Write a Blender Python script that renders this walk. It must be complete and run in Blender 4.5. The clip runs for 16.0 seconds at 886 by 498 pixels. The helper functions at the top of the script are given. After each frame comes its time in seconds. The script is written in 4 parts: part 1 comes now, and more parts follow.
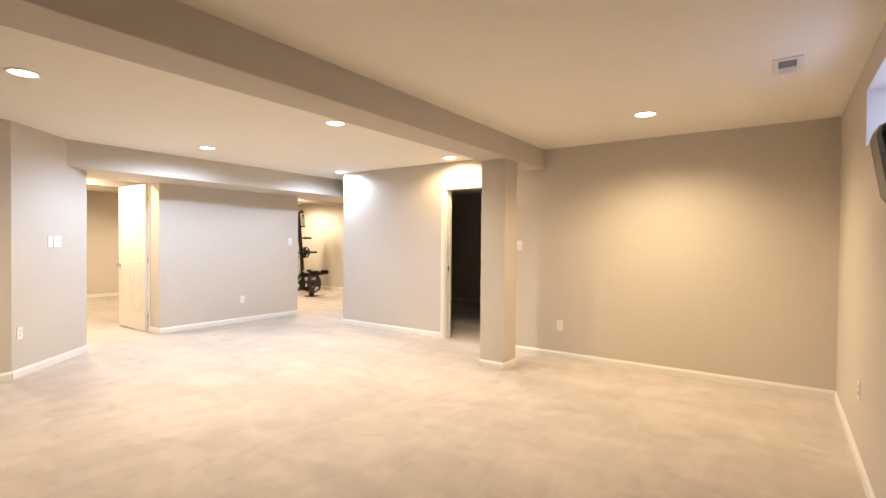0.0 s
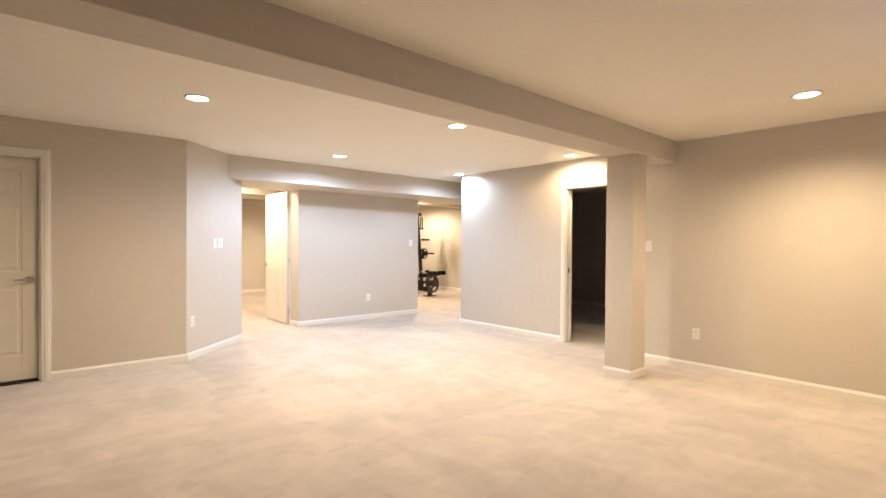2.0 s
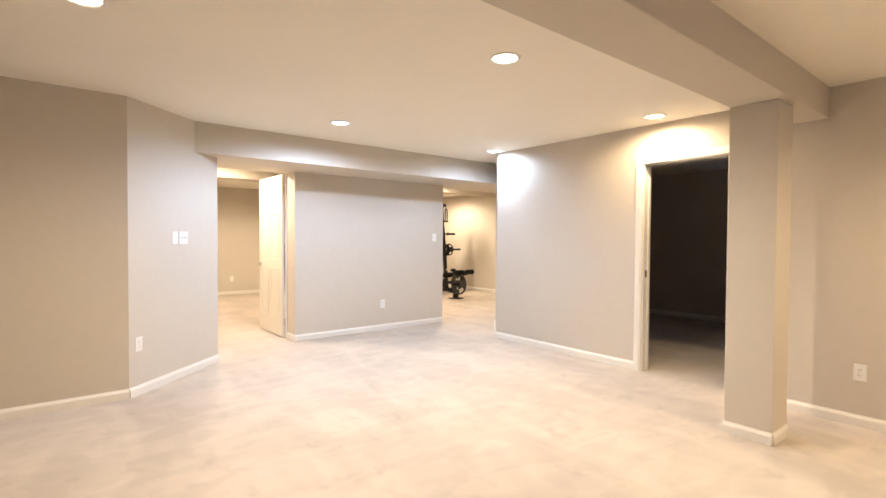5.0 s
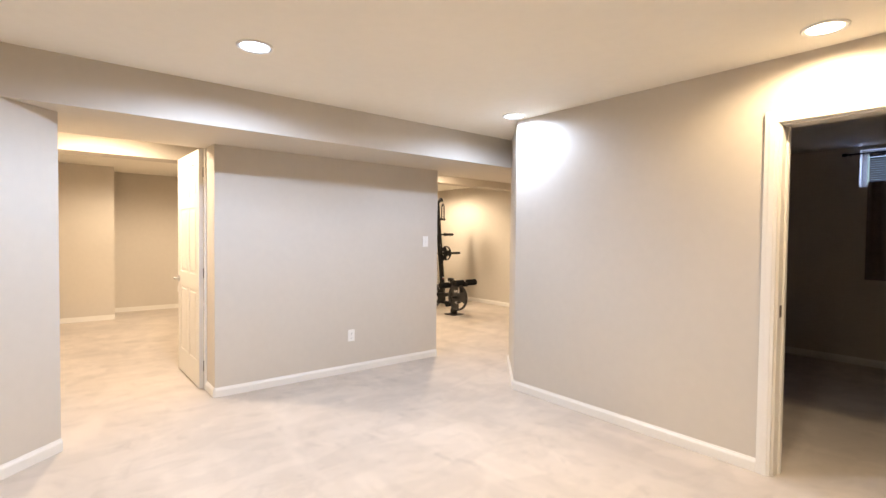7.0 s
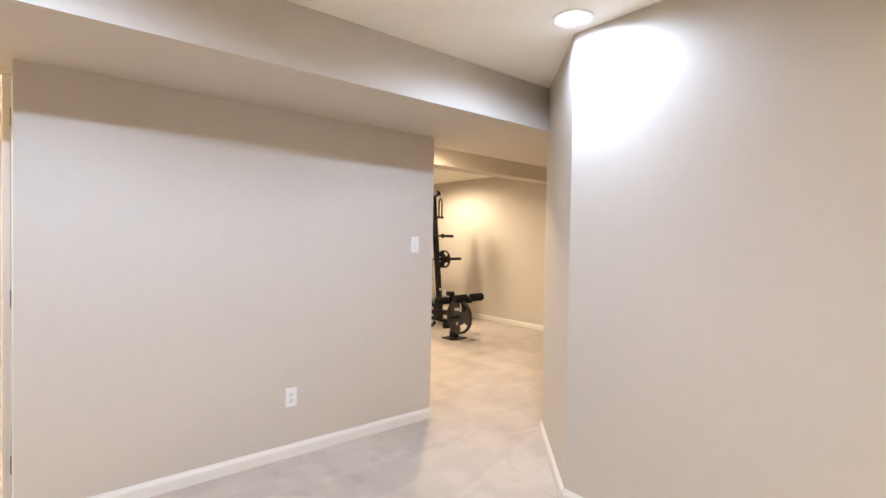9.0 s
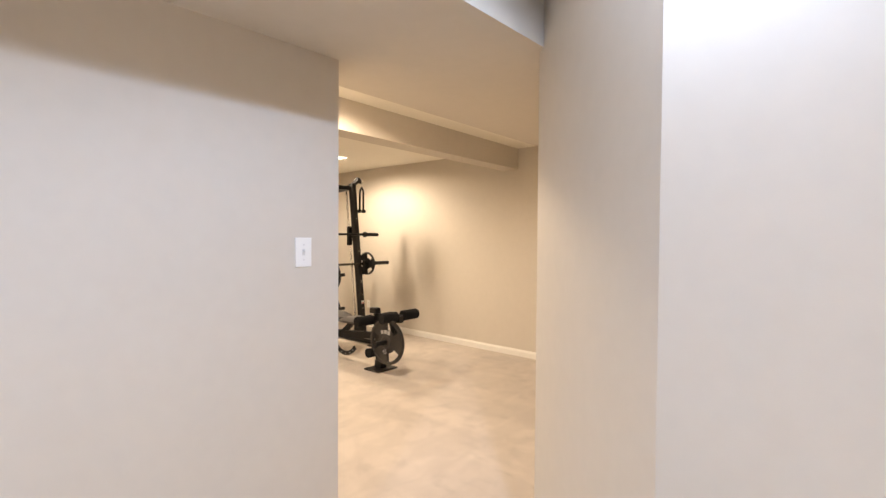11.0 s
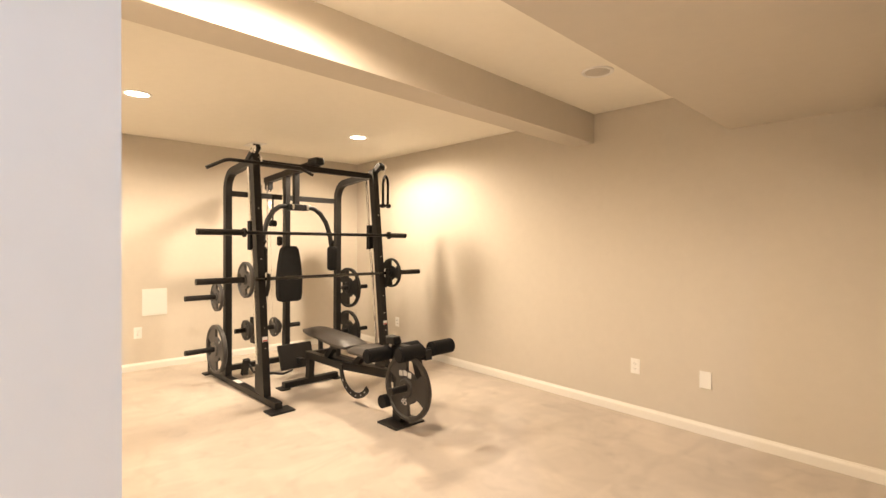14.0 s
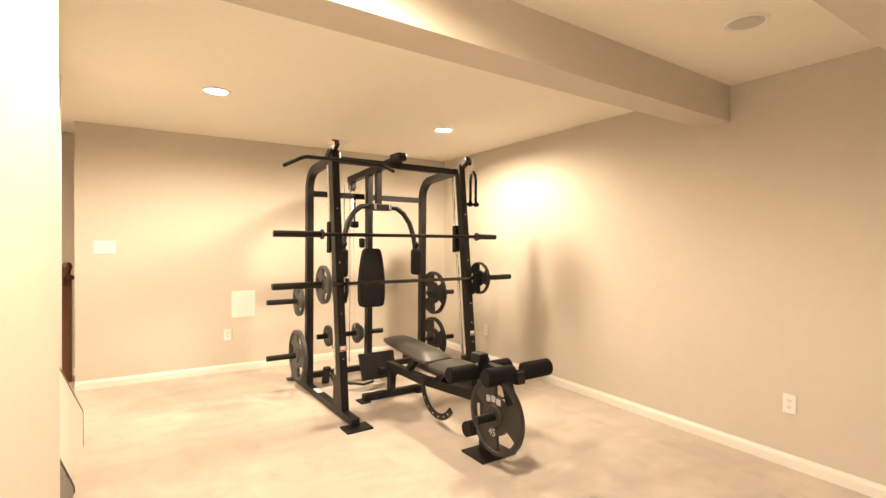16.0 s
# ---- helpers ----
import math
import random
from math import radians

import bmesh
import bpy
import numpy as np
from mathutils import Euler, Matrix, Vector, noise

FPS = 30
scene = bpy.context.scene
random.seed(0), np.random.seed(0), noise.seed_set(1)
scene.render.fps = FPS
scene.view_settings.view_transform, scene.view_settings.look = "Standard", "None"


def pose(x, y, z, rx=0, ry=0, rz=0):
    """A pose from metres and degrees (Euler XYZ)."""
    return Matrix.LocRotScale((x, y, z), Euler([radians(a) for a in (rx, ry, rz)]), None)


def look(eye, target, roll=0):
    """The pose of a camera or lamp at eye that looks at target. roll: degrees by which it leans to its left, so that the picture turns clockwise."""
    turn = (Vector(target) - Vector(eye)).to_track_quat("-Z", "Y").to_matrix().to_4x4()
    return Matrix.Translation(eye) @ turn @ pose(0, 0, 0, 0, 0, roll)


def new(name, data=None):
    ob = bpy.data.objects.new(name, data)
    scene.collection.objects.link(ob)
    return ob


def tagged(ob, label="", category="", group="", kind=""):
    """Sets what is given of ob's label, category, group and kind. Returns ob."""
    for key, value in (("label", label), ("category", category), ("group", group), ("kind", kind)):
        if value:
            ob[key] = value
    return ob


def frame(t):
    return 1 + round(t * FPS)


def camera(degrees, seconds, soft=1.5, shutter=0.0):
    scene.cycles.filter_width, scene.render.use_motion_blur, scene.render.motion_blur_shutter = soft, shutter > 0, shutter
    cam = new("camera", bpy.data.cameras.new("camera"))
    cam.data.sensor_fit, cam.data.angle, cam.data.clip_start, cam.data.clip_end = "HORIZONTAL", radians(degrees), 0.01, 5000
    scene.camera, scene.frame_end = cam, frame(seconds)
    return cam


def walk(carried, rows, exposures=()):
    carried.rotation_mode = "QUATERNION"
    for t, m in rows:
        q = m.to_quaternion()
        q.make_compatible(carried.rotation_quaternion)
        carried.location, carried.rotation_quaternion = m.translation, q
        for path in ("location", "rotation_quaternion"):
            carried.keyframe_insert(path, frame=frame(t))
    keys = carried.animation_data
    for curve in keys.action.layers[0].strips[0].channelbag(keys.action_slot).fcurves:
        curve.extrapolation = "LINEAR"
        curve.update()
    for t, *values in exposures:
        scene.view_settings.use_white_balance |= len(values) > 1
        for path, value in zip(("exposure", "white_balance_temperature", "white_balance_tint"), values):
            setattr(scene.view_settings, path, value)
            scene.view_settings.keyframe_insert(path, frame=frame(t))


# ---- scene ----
cam = camera(85.3, 16.0)
PATH = [
    (0, (0.048, -0.045, 1.319), (-1.104, 1.59, 1.293), 0.5),
    (0.5, (0.017, -0.048, 1.319), (-1.26, 1.491, 1.292), 0.5),
    (1, (-0.006, -0.069, 1.319), (-1.371, 1.393, 1.293), 0.4),
    (1.5, (-0.013, -0.08, 1.313), (-1.451, 1.31, 1.289), 0.4),
    (2, (-0.017, -0.08, 1.306), (-1.516, 1.244, 1.284), 0.4),
    (2.5, (-0.034, -0.096, 1.306), (-1.568, 1.188, 1.284), 0.4),
    (3, (-0.087, -0.075, 1.311), (-1.638, 1.187, 1.281), 0.4),
    (3.5, (-0.29, 0.078, 1.315), (-1.849, 1.331, 1.269), 0.4),
    (4, (-0.591, 0.308, 1.32), (-2.149, 1.561, 1.272), 0.4),
    (4.2, (-0.736, 0.399, 1.3), (-2.296, 1.65, 1.26), 0.4),
    (6.3, (-2.207, 1.705, 1.353), (-3.768, 2.954, 1.297), 0.3),
    (6.5, (-2.406, 1.818, 1.365), (-3.961, 3.074, 1.308), 0.6),
    (7, (-2.777, 2.137, 1.382), (-4.331, 3.394, 1.328), 0.6),
    (7.5, (-3.137, 2.454, 1.384), (-4.69, 3.713, 1.331), 0.6),
    (8, (-3.519, 2.755, 1.373), (-5.077, 4.008, 1.322), 0.7),
    (8.5, (-3.874, 3.042, 1.366), (-5.428, 4.3, 1.321), 0.7),
    (9, (-4.238, 3.298, 1.364), (-5.783, 4.567, 1.322), 1.0),
    (9.5, (-4.552, 3.518, 1.378), (-6.066, 4.826, 1.332), 1.1),
    (9.7, (-4.65, 3.615, 1.382), (-6.131, 4.958, 1.336), 1.2),
    (11.8, (-5.798, 4.709, 1.376), (-7.109, 6.219, 1.331), 0.0),
    (12, (-5.87, 4.792, 1.372), (-7.185, 6.299, 1.33), 0.2),
    (12.5, (-6.04, 5.013, 1.367), (-7.363, 6.513, 1.329), 0.1),
    (13, (-6.171, 5.189, 1.351), (-7.51, 6.675, 1.317), 0.1),
    (13.5, (-6.287, 5.332, 1.357), (-7.699, 6.748, 1.322), 0.3),
    (14, (-6.382, 5.438, 1.339), (-7.859, 6.786, 1.314), 0.4),
    (14.5, (-6.5, 5.55, 1.344), (-8.051, 6.811, 1.314), 0.3),
    (15, (-6.621, 5.623, 1.358), (-8.235, 6.803, 1.325), 0.4),
    (15.5, (-6.689, 5.694, 1.363), (-8.361, 6.792, 1.333), 0.4),
    (16, (-6.755, 5.747, 1.353), (-8.459, 6.794, 1.328), 0.4),
]
walk(cam, [(t, look(eye, target, roll)) for t, eye, target, roll in PATH],
     exposures=((0.0, 0.2, 6500, 10), (4.2, 0.17, 6500, 10), (6.5, 0.03, 6450, 10), (9.5, -0.06, 6300, 10), (12.5, 0.2, 6250, 10), (14.5, 0.3, 6500, 10), (16.0, 0.38, 6500, 10)))

# ---- light ----
world = bpy.data.worlds.new("world")
scene.world = world
world.use_nodes = True
sky = world.node_tree.nodes.new("ShaderNodeTexSky")
sky.sky_type, sky.sun_disc = "NISHITA", False
sky.sun_elevation, sky.sun_rotation = radians(25), radians(140)
world.node_tree.links.new(sky.outputs[0], world.node_tree.nodes["Background"].inputs[0])
world.node_tree.nodes["Background"].inputs[1].default_value = 0.1

WARM, GYM, MILD, COOL = (1.0, 0.75, 0.48), (1.0, 0.79, 0.57), (1.0, 0.845, 0.65), (0.61, 0.74, 1.0)
CEIL, EAST_GLASS = 2.42, 0.64
# x, y, colour, watts, width of the beam in degrees
LAMPS = [
    (-4.07, 0.962, WARM, 118, 160), (-3.345, 3.025, MILD, 160, 160), (-5.53, 3.01, COOL, 182, 172),
    (-5.635, 5.215, COOL, 98, 172), (-3.46, 5.075, WARM, 72, 172), (-0.91, 4.258, WARM, 170, 152),
    (-7.87, 6.245, GYM, 138, 172), (-10.517, 6.162, GYM, 172, 174), (-10.634, 8.126, GYM, 178, 174),
    (-7.90, 2.50, GYM, 145, 174), (-10.54, 3.40, GYM, 195, 172),
]
for lx, ly, tone, watts, width in LAMPS:
    soft_edge = 0.85 if width < 165 else 0.5
    drop = 0.016 if lx > -7 else 0.032
    data = bpy.data.lights.new("downlight", "SPOT")
    data.energy, data.color, data.spot_size, data.spot_blend, data.shadow_soft_size = watts, tone, radians(width), soft_edge, 0.022 if lx > -7 else 0.05
    lamp = new("downlight_beam", data)
    lamp.matrix_world = pose(lx, ly, CEIL - drop)

for at, size, watts in ((pose(EAST_GLASS, 3.245, 2.07, 90, 0, 90), (0.85, 0.28), 3.0), (pose(-3.60, 9.20, 2.175, 90, 0, 180), (0.8, 0.28), 7.0)):
    data = bpy.data.lights.new("window_daylight", "AREA")
    data.shape, data.size, data.size_y, data.energy, data.color = "RECTANGLE", *size, watts, (0.42, 0.55, 1.0)
    lamp = new("window_daylight", data)
    lamp.matrix_world = at


# ---- materials ----
def material(name, base, rough=0.6, metal=0.0, vary=0.06, scale=3.0, bump=0.0, bump_scale=200.0, spec=0.5, second=None):
    """Two scales of colour change and a fine relief over a plain base."""
    m = bpy.data.materials.new(name)
    m.use_nodes = True
    n, l = m.node_tree.nodes, m.node_tree.links
    b = n["Principled BSDF"]
    b.inputs["Roughness"].default_value, b.inputs["Metallic"].default_value = rough, metal
    b.inputs["Specular IOR Level"].default_value = spec
    where = n.new("ShaderNodeTexCoord")
    big, small = n.new("ShaderNodeTexNoise"), n.new("ShaderNodeTexNoise")
    big.inputs["Scale"].default_value, small.inputs["Scale"].default_value = scale, scale * 14
    big.inputs["Detail"].default_value = small.inputs["Detail"].default_value = 4
    add = n.new("ShaderNodeMath")
    add.operation = "ADD"
    half = n.new("ShaderNodeMath")
    half.operation, half.inputs[1].default_value = "MULTIPLY", 0.5
    ramp = n.new("ShaderNodeValToRGB")
    dark = second or tuple(c * (1 - vary) for c in base)
    lite = tuple(min(1, c * (1 + vary)) for c in base)
    ramp.color_ramp.elements[0].position, ramp.color_ramp.elements[1].position = 0.3, 0.7
    ramp.color_ramp.elements[0].color, ramp.color_ramp.elements[1].color = (*dark, 1), (*lite, 1)
    for t in (big, small):
        l.new(where.outputs["Object"], t.inputs["Vector"])
    l.new(big.outputs["Fac"], add.inputs[0])
    l.new(small.outputs["Fac"], add.inputs[1])
    l.new(add.outputs[0], half.inputs[0])
    l.new(half.outputs[0], ramp.inputs[0])
    l.new(ramp.outputs[0], b.inputs["Base Color"])
    if bump:
        grain, relief = n.new("ShaderNodeTexNoise"), n.new("ShaderNodeBump")
        grain.inputs["Scale"].default_value, grain.inputs["Detail"].default_value = bump_scale, 3
        relief.inputs["Strength"].default_value, relief.inputs["Distance"].default_value = bump, 0.002
        l.new(where.outputs["Object"], grain.inputs["Vector"])
        l.new(grain.outputs["Fac"], relief.inputs["Height"])
        l.new(relief.outputs[0], b.inputs["Normal"])
    return m


def glowing(name, tone, strength):
    m = bpy.data.materials.new(name)
    m.use_nodes = True
    b = m.node_tree.nodes["Principled BSDF"]
    b.inputs["Base Color"].default_value = (0.8, 0.8, 0.8, 1)
    b.inputs["Emission Color"].default_value, b.inputs["Emission Strength"].default_value = (*tone, 1), strength
    return m


PAINT = material("greige_wall_paint", (0.60, 0.55, 0.474), 0.65, vary=0.025, scale=1.2, bump=0.06, bump_scale=260, spec=0.3)
CEILING_PAINT = material("ceiling_paint", (0.88, 0.84, 0.75), 0.8, vary=0.02, scale=1.0, bump=0.12, bump_scale=180, spec=0.2)
TRIM = material("white_semigloss_trim", (0.80, 0.77, 0.71), 0.35, vary=0.02, scale=4)
DOOR_PAINT = material("cream_door_paint", (0.78, 0.74, 0.66), 0.38, vary=0.02, scale=5, bump=0.08, bump_scale=120)
PLASTIC = material("white_plastic", (0.82, 0.81, 0.78), 0.3, vary=0.01)
SLOT = material("dark_slot", (0.03, 0.03, 0.03), 0.6)
STEEL = material("brushed_steel", (0.55, 0.54, 0.52), 0.28, 1.0, vary=0.06, scale=20)
BRONZE = material("dark_hinge_metal", (0.12, 0.10, 0.08), 0.4, 0.9)
BLACK = material("black_gloss_plastic", (0.012, 0.012, 0.013), 0.25)
# darker copy of the white vent: shade on and behind slats, as colour
SHADED_VENT = material("shadowed_vent_metal", (0.34, 0.31, 0.28), 0.5, 0.2)
CURTAIN = material("dark_curtain_cloth", (0.24, 0.19, 0.17), 0.9, vary=0.2, bump=0.3, bump_scale=400)

BLIND = material("grey_blind_slat", (0.20, 0.20, 0.22), 0.5, vary=0.05)


def carpet_material():
    m = bpy.data.materials.new("beige_cut_pile_carpet")
    m.use_nodes = True
    n, l = m.node_tree.nodes, m.node_tree.links
    b = n["Principled BSDF"]
    b.inputs["Roughness"].default_value, b.inputs["Specular IOR Level"].default_value = 0.95, 0.1
    b.inputs["Sheen Weight"].default_value, b.inputs["Sheen Roughness"].default_value = 0.25, 0.5
    where = n.new("ShaderNodeTexCoord")

    def texture(scale, stretch, turn, detail, twist=0.0):
        at, tex = n.new("ShaderNodeMapping"), n.new("ShaderNodeTexNoise")
        at.inputs["Scale"].default_value, at.inputs["Rotation"].default_value = stretch, (0, 0, radians(turn))
        tex.inputs["Scale"].default_value, tex.inputs["Detail"].default_value = scale, detail
        tex.inputs["Distortion"].default_value = twist
        l.new(where.outputs["Object"], at.inputs["Vector"])
        l.new(at.outputs[0], tex.inputs["Vector"])
        return tex.outputs["Fac"]

    def ramp(fac, lo, hi, a, c):
        r = n.new("ShaderNodeMapRange")
        for i, v in enumerate((lo, hi, a, c)):
            r.inputs[1 + i].default_value = v
        l.new(fac, r.inputs[0])
        return r.outputs[0]

    def times(a, c):
        x = n.new("ShaderNodeMath")
        x.operation = "MULTIPLY"
        l.new(a, x.inputs[0])
        l.new(c, x.inputs[1])
        return x.outputs[0]

    strokes = ramp(texture(0.85, (1.0, 2.4, 1), 38, 2, 0.7), 0.42, 0.58, 0.92, 1.03)
    cross = ramp(texture(1.9, (2.4, 1.0, 1), 14, 3, 1.0), 0.44, 0.56, 0.94, 1.02)
    steps = ramp(texture(5.2, (1, 1.5, 1), 60, 3, 0.5), 0.30, 0.42, 0.90, 1.0)
    turns = ramp(texture(1.35, (1.0, 1.7, 1), 25, 1, 1.6), 0.465, 0.51, 0.96, 1.0)
    tufts = ramp(texture(420, (1, 1, 1), 0, 2), 0.3, 0.7, 0.86, 1.1)
    total = times(times(times(times(strokes, cross), steps), turns), tufts)
    tint = n.new("ShaderNodeMix")
    tint.data_type, tint.blend_type = "RGBA", "MULTIPLY"
    tint.inputs["Factor"].default_value = 1.0
    tint.inputs["A"].default_value = (0.58, 0.51, 0.432, 1)
    l.new(total, tint.inputs["B"])
    l.new(tint.outputs["Result"], b.inputs["Base Color"])
    relief = n.new("ShaderNodeBump")
    relief.inputs["Strength"].default_value, relief.inputs["Distance"].default_value = 0.5, 0.004
    l.new(texture(260, (1, 1, 1), 0, 3), relief.inputs["Height"])
    l.new(relief.outputs[0], b.inputs["Normal"])
    return m


CARPET = carpet_material()


# ---- mesh helpers ----
def box(bm, lo, hi, bevel=0.0, m=None):
    """An upright box from corner to corner, with its edges rounded."""
    c = [(a + b) / 2 for a, b in zip(lo, hi)]
    s = [abs(b - a) for a, b in zip(lo, hi)]
    made = bmesh.ops.create_cube(bm, size=1, matrix=Matrix.Translation(c) @ Matrix.Diagonal((*s, 1)))["verts"]
    if bevel:
        edges = list({e for v in made for e in v.link_edges})
        made = list({v for f in bmesh.ops.bevel(bm, geom=edges, offset=bevel, segments=2, profile=0.5, affect="EDGES", clamp_overlap=True)["faces"] for v in f.verts} | {v for v in made if v.is_valid})
    if m:
        bmesh.ops.transform(bm, matrix=m, verts=[v for v in made if v.is_valid])
    return bm


def prism(bm, plan, z0, z1):
    """An upright block over a plan of (x, y), anticlockwise."""
    low, high = [bm.verts.new((x, y, z0)) for x, y in plan], [bm.verts.new((x, y, z1)) for x, y in plan]
    bm.faces.new(high)
    bm.faces.new(low[::-1])
    for i in range(len(plan)):
        k = (i + 1) % len(plan)
        bm.faces.new((low[i], low[k], high[k], high[i]))
    return bm


def rod(bm, a, b, r, sides=16, r2=None):
    """A round bar from a to b."""
    a, b = Vector(a), Vector(b)
    m = Matrix.Translation((a + b) / 2) @ (b - a).to_track_quat("Z", "Y").to_matrix().to_4x4()
    bmesh.ops.create_cone(bm, cap_ends=True, segments=sides, radius1=r, radius2=r if r2 is None else r2, depth=(b - a).length, matrix=m)
    return bm


def lathe(bm, profile, m=None, sides=32):
    """A turned shape from (radius, height) pairs round z."""
    rings = []
    for r, z in profile:
        rings.append([bm.verts.new((r * math.cos(2 * math.pi * i / sides), r * math.sin(2 * math.pi * i / sides), z)) for i in range(sides)])
    for p, q in zip(rings, rings[1:]):
        for i in range(sides):
            k = (i + 1) % sides
            bm.faces.new((p[i], p[k], q[k], q[i]))
    if m:
        bmesh.ops.transform(bm, matrix=m, verts=[v for ring in rings for v in ring])
    return bm


def mesh_of(name, bm, mat, smooth=False):
    bmesh.ops.recalc_face_normals(bm, faces=bm.faces)
    data = bpy.data.meshes.new(name)
    bm.to_mesh(data)
    bm.free()
    data.materials.append(mat)
    if smooth:
        data.shade_smooth()
        data.set_sharp_from_angle(angle=radians(40))
    return data


def thing(name, bm, mat, label="", category="", group="", kind="", smooth=False):
    return tagged(new(name, mesh_of(name, bm, mat, smooth)), label, category, group, kind)


def empty(name, at, label="", category="", group="", kind=""):
    ob = new(name)
    ob.empty_display_size = 0.05
    ob.matrix_world = at
    return tagged(ob, label, category, group, kind)


def part(name, bm, mat, parent, label="", smooth=False):
    """One mesh under a thing or a part, in its parent's space."""
    ob = new(name, mesh_of(name, bm, mat, smooth))
    ob.parent = parent
    if label:
        ob["label"] = label
    return ob


def structure(name, bm, mat, label, category="wall"):
    return thing(name, bm, mat, label, category, kind="structure")


# ---- plan ----
NORTH, ALCOVE_N, MID, WEST, EAST, SOUTH = 5.37, 5.25, -7.10, -5.82, 0.445, -3.6
GYM_N, GYM_W, STAIR_Y, HALL_S, HALL_W = 9.08, -12.15, 5.547, 1.97, -12.75
T, MID_T = 0.12, 0.29
JOG_X = -2.72
DOOR_X0, DOOR_X1, DOOR_H = -3.725, -2.935, 2.052

structure("floor", box(bmesh.new(), (-13.4, SOUTH - 0.3, -0.12), (EAST + 0.2, GYM_N + 0.2, 0)), CARPET,
          "beige cut-pile carpet with vacuum strokes and footprints", "carpet")
structure("ceiling", box(bmesh.new(), (-13.4, SOUTH - 0.3, CEIL), (EAST + 0.2, GYM_N + 0.2, CEIL + 0.15)), CEILING_PAINT,
          "smooth cream painted drywall ceiling", "ceiling")

# wall with the dark room's doorway
DIAG_A, DIAG_B = (-5.735, NORTH), (-6.42, 6.03)
bm = bmesh.new()
box(bm, (DIAG_A[0], NORTH, 0), (DOOR_X0, NORTH + T, CEIL))
box(bm, (DOOR_X1, NORTH, 0), (JOG_X, NORTH + T, CEIL))
box(bm, (DOOR_X0, NORTH, DOOR_H), (DOOR_X1, NORTH + T, CEIL))
structure("wall_north", bm, PAINT, "greige painted drywall wall with a doorway")
structure("wall_alcove_north", box(bmesh.new(), (JOG_X, ALCOVE_N, 0), (EAST, NORTH + T, CEIL)), PAINT, "greige painted drywall wall under a warm downlight")
structure("wall_diagonal", prism(bmesh.new(), [DIAG_A, (-5.64, NORTH + T), (-6.30, 6.085), DIAG_B], 0, CEIL), PAINT, "greige painted diagonal drywall corner")
structure("wall_gym_east", box(bmesh.new(), (-6.42, 6.033, 0), (-6.30, GYM_N, CEIL)), PAINT, "greige painted drywall partition")
bm = bmesh.new()
DW0, DW1, DZ0, DZ1 = -4.04, -3.16, 1.97, 2.38
box(bm, (-13.4, GYM_N, 0), (DW0, GYM_N + 0.2, CEIL))
box(bm, (DW1, GYM_N, 0), (EAST, GYM_N + 0.2, CEIL))
box(bm, (DW0, GYM_N, 0), (DW1, GYM_N + 0.2, DZ0))
box(bm, (DW0, GYM_N, DZ1), (DW1, GYM_N + 0.2, CEIL))
structure("wall_gym_north", bm, PAINT, "greige painted drywall wall of the exercise room")
structure("wall_gym_west", box(bmesh.new(), (GYM_W - 0.15, 5.19, 0), (GYM_W, GYM_N, CEIL)), PAINT, "greige painted drywall wall behind the exercise machine")
structure("wall_mid", box(bmesh.new(), (MID - MID_T, 3.178, 0), (MID, STAIR_Y, CEIL)), PAINT, "short greige partition wall between two openings")
structure("wall_stair", box(bmesh.new(), (-8.38, STAIR_Y - 0.40, 0), (MID - MID_T, STAIR_Y, CEIL)), PAINT, "greige wall beside the exercise room opening")
structure("wall_stair_side", box(bmesh.new(), (-10.75, STAIR_Y - 0.40, 0), (-8.38, STAIR_Y - 0.28, CEIL)), PAINT, "greige wall set back behind the stair")
structure("wall_far", box(bmesh.new(), (HALL_W - 0.3, HALL_S - 0.15, 0), (HALL_W, GYM_N, CEIL)), PAINT, "greige far wall of the back hall")
structure("wall_nook", box(bmesh.new(), (HALL_W, HALL_S, 0), (-11.98, 2.88, CEIL)), PAINT, "greige projecting wall in the back hall")
structure("wall_hall_south", box(bmesh.new(), (HALL_W, HALL_S - 0.15, 0), (-6.74, HALL_S, CEIL)), PAINT, "greige wall closing the back hall")
ANG_A, ANG_B = (WEST, 1.30), (-6.62, 2.16)
structure("wall_angled", prism(bmesh.new(), [ANG_A, ANG_B, (-6.73, 2.10), (-6.74, HALL_S - 0.15), (WEST - T, 1.235)], 0, CEIL), PAINT, "greige angled drywall wall with switches")

# west wall with the closed door
WD0, WD1 = -0.735, 0.08
bm = bmesh.new()
box(bm, (WEST - T, WD1, 0), (WEST, 1.30, CEIL))
box(bm, (WEST - T, SOUTH, 0), (WEST, WD0, CEIL))
box(bm, (WEST - T, WD0, 2.085), (WEST, WD1, CEIL))
structure("wall_west", bm, PAINT, "tan-lit greige drywall wall with a closed door")
structure("wall_closet", box(bmesh.new(), (WEST - 0.9, WD0 - 0.3, 0), (WEST - 0.8, WD1 + 0.3, CEIL)), PAINT, "plain wall behind the closed door")
structure("wall_south", box(bmesh.new(), (WEST - T, SOUTH - 0.15, 0), (EAST, SOUTH, CEIL)), PAINT, "greige drywall wall")

# east wall with the high window
WY0, WY1, WZ0, WZ1 = 2.77, 3.72, 1.905, 2.24
bm = bmesh.new()
box(bm, (EAST, SOUTH, 0), (EAST + 0.3, WY0, CEIL))
box(bm, (EAST, WY1, 0), (EAST + 0.3, GYM_N, CEIL))
box(bm, (EAST, WY0, 0), (EAST + 0.3, WY1, WZ0))
box(bm, (EAST, WY0, WZ1), (EAST + 0.3, WY1, CEIL))
structure("wall_east", bm, PAINT, "greige drywall wall with a small high window")

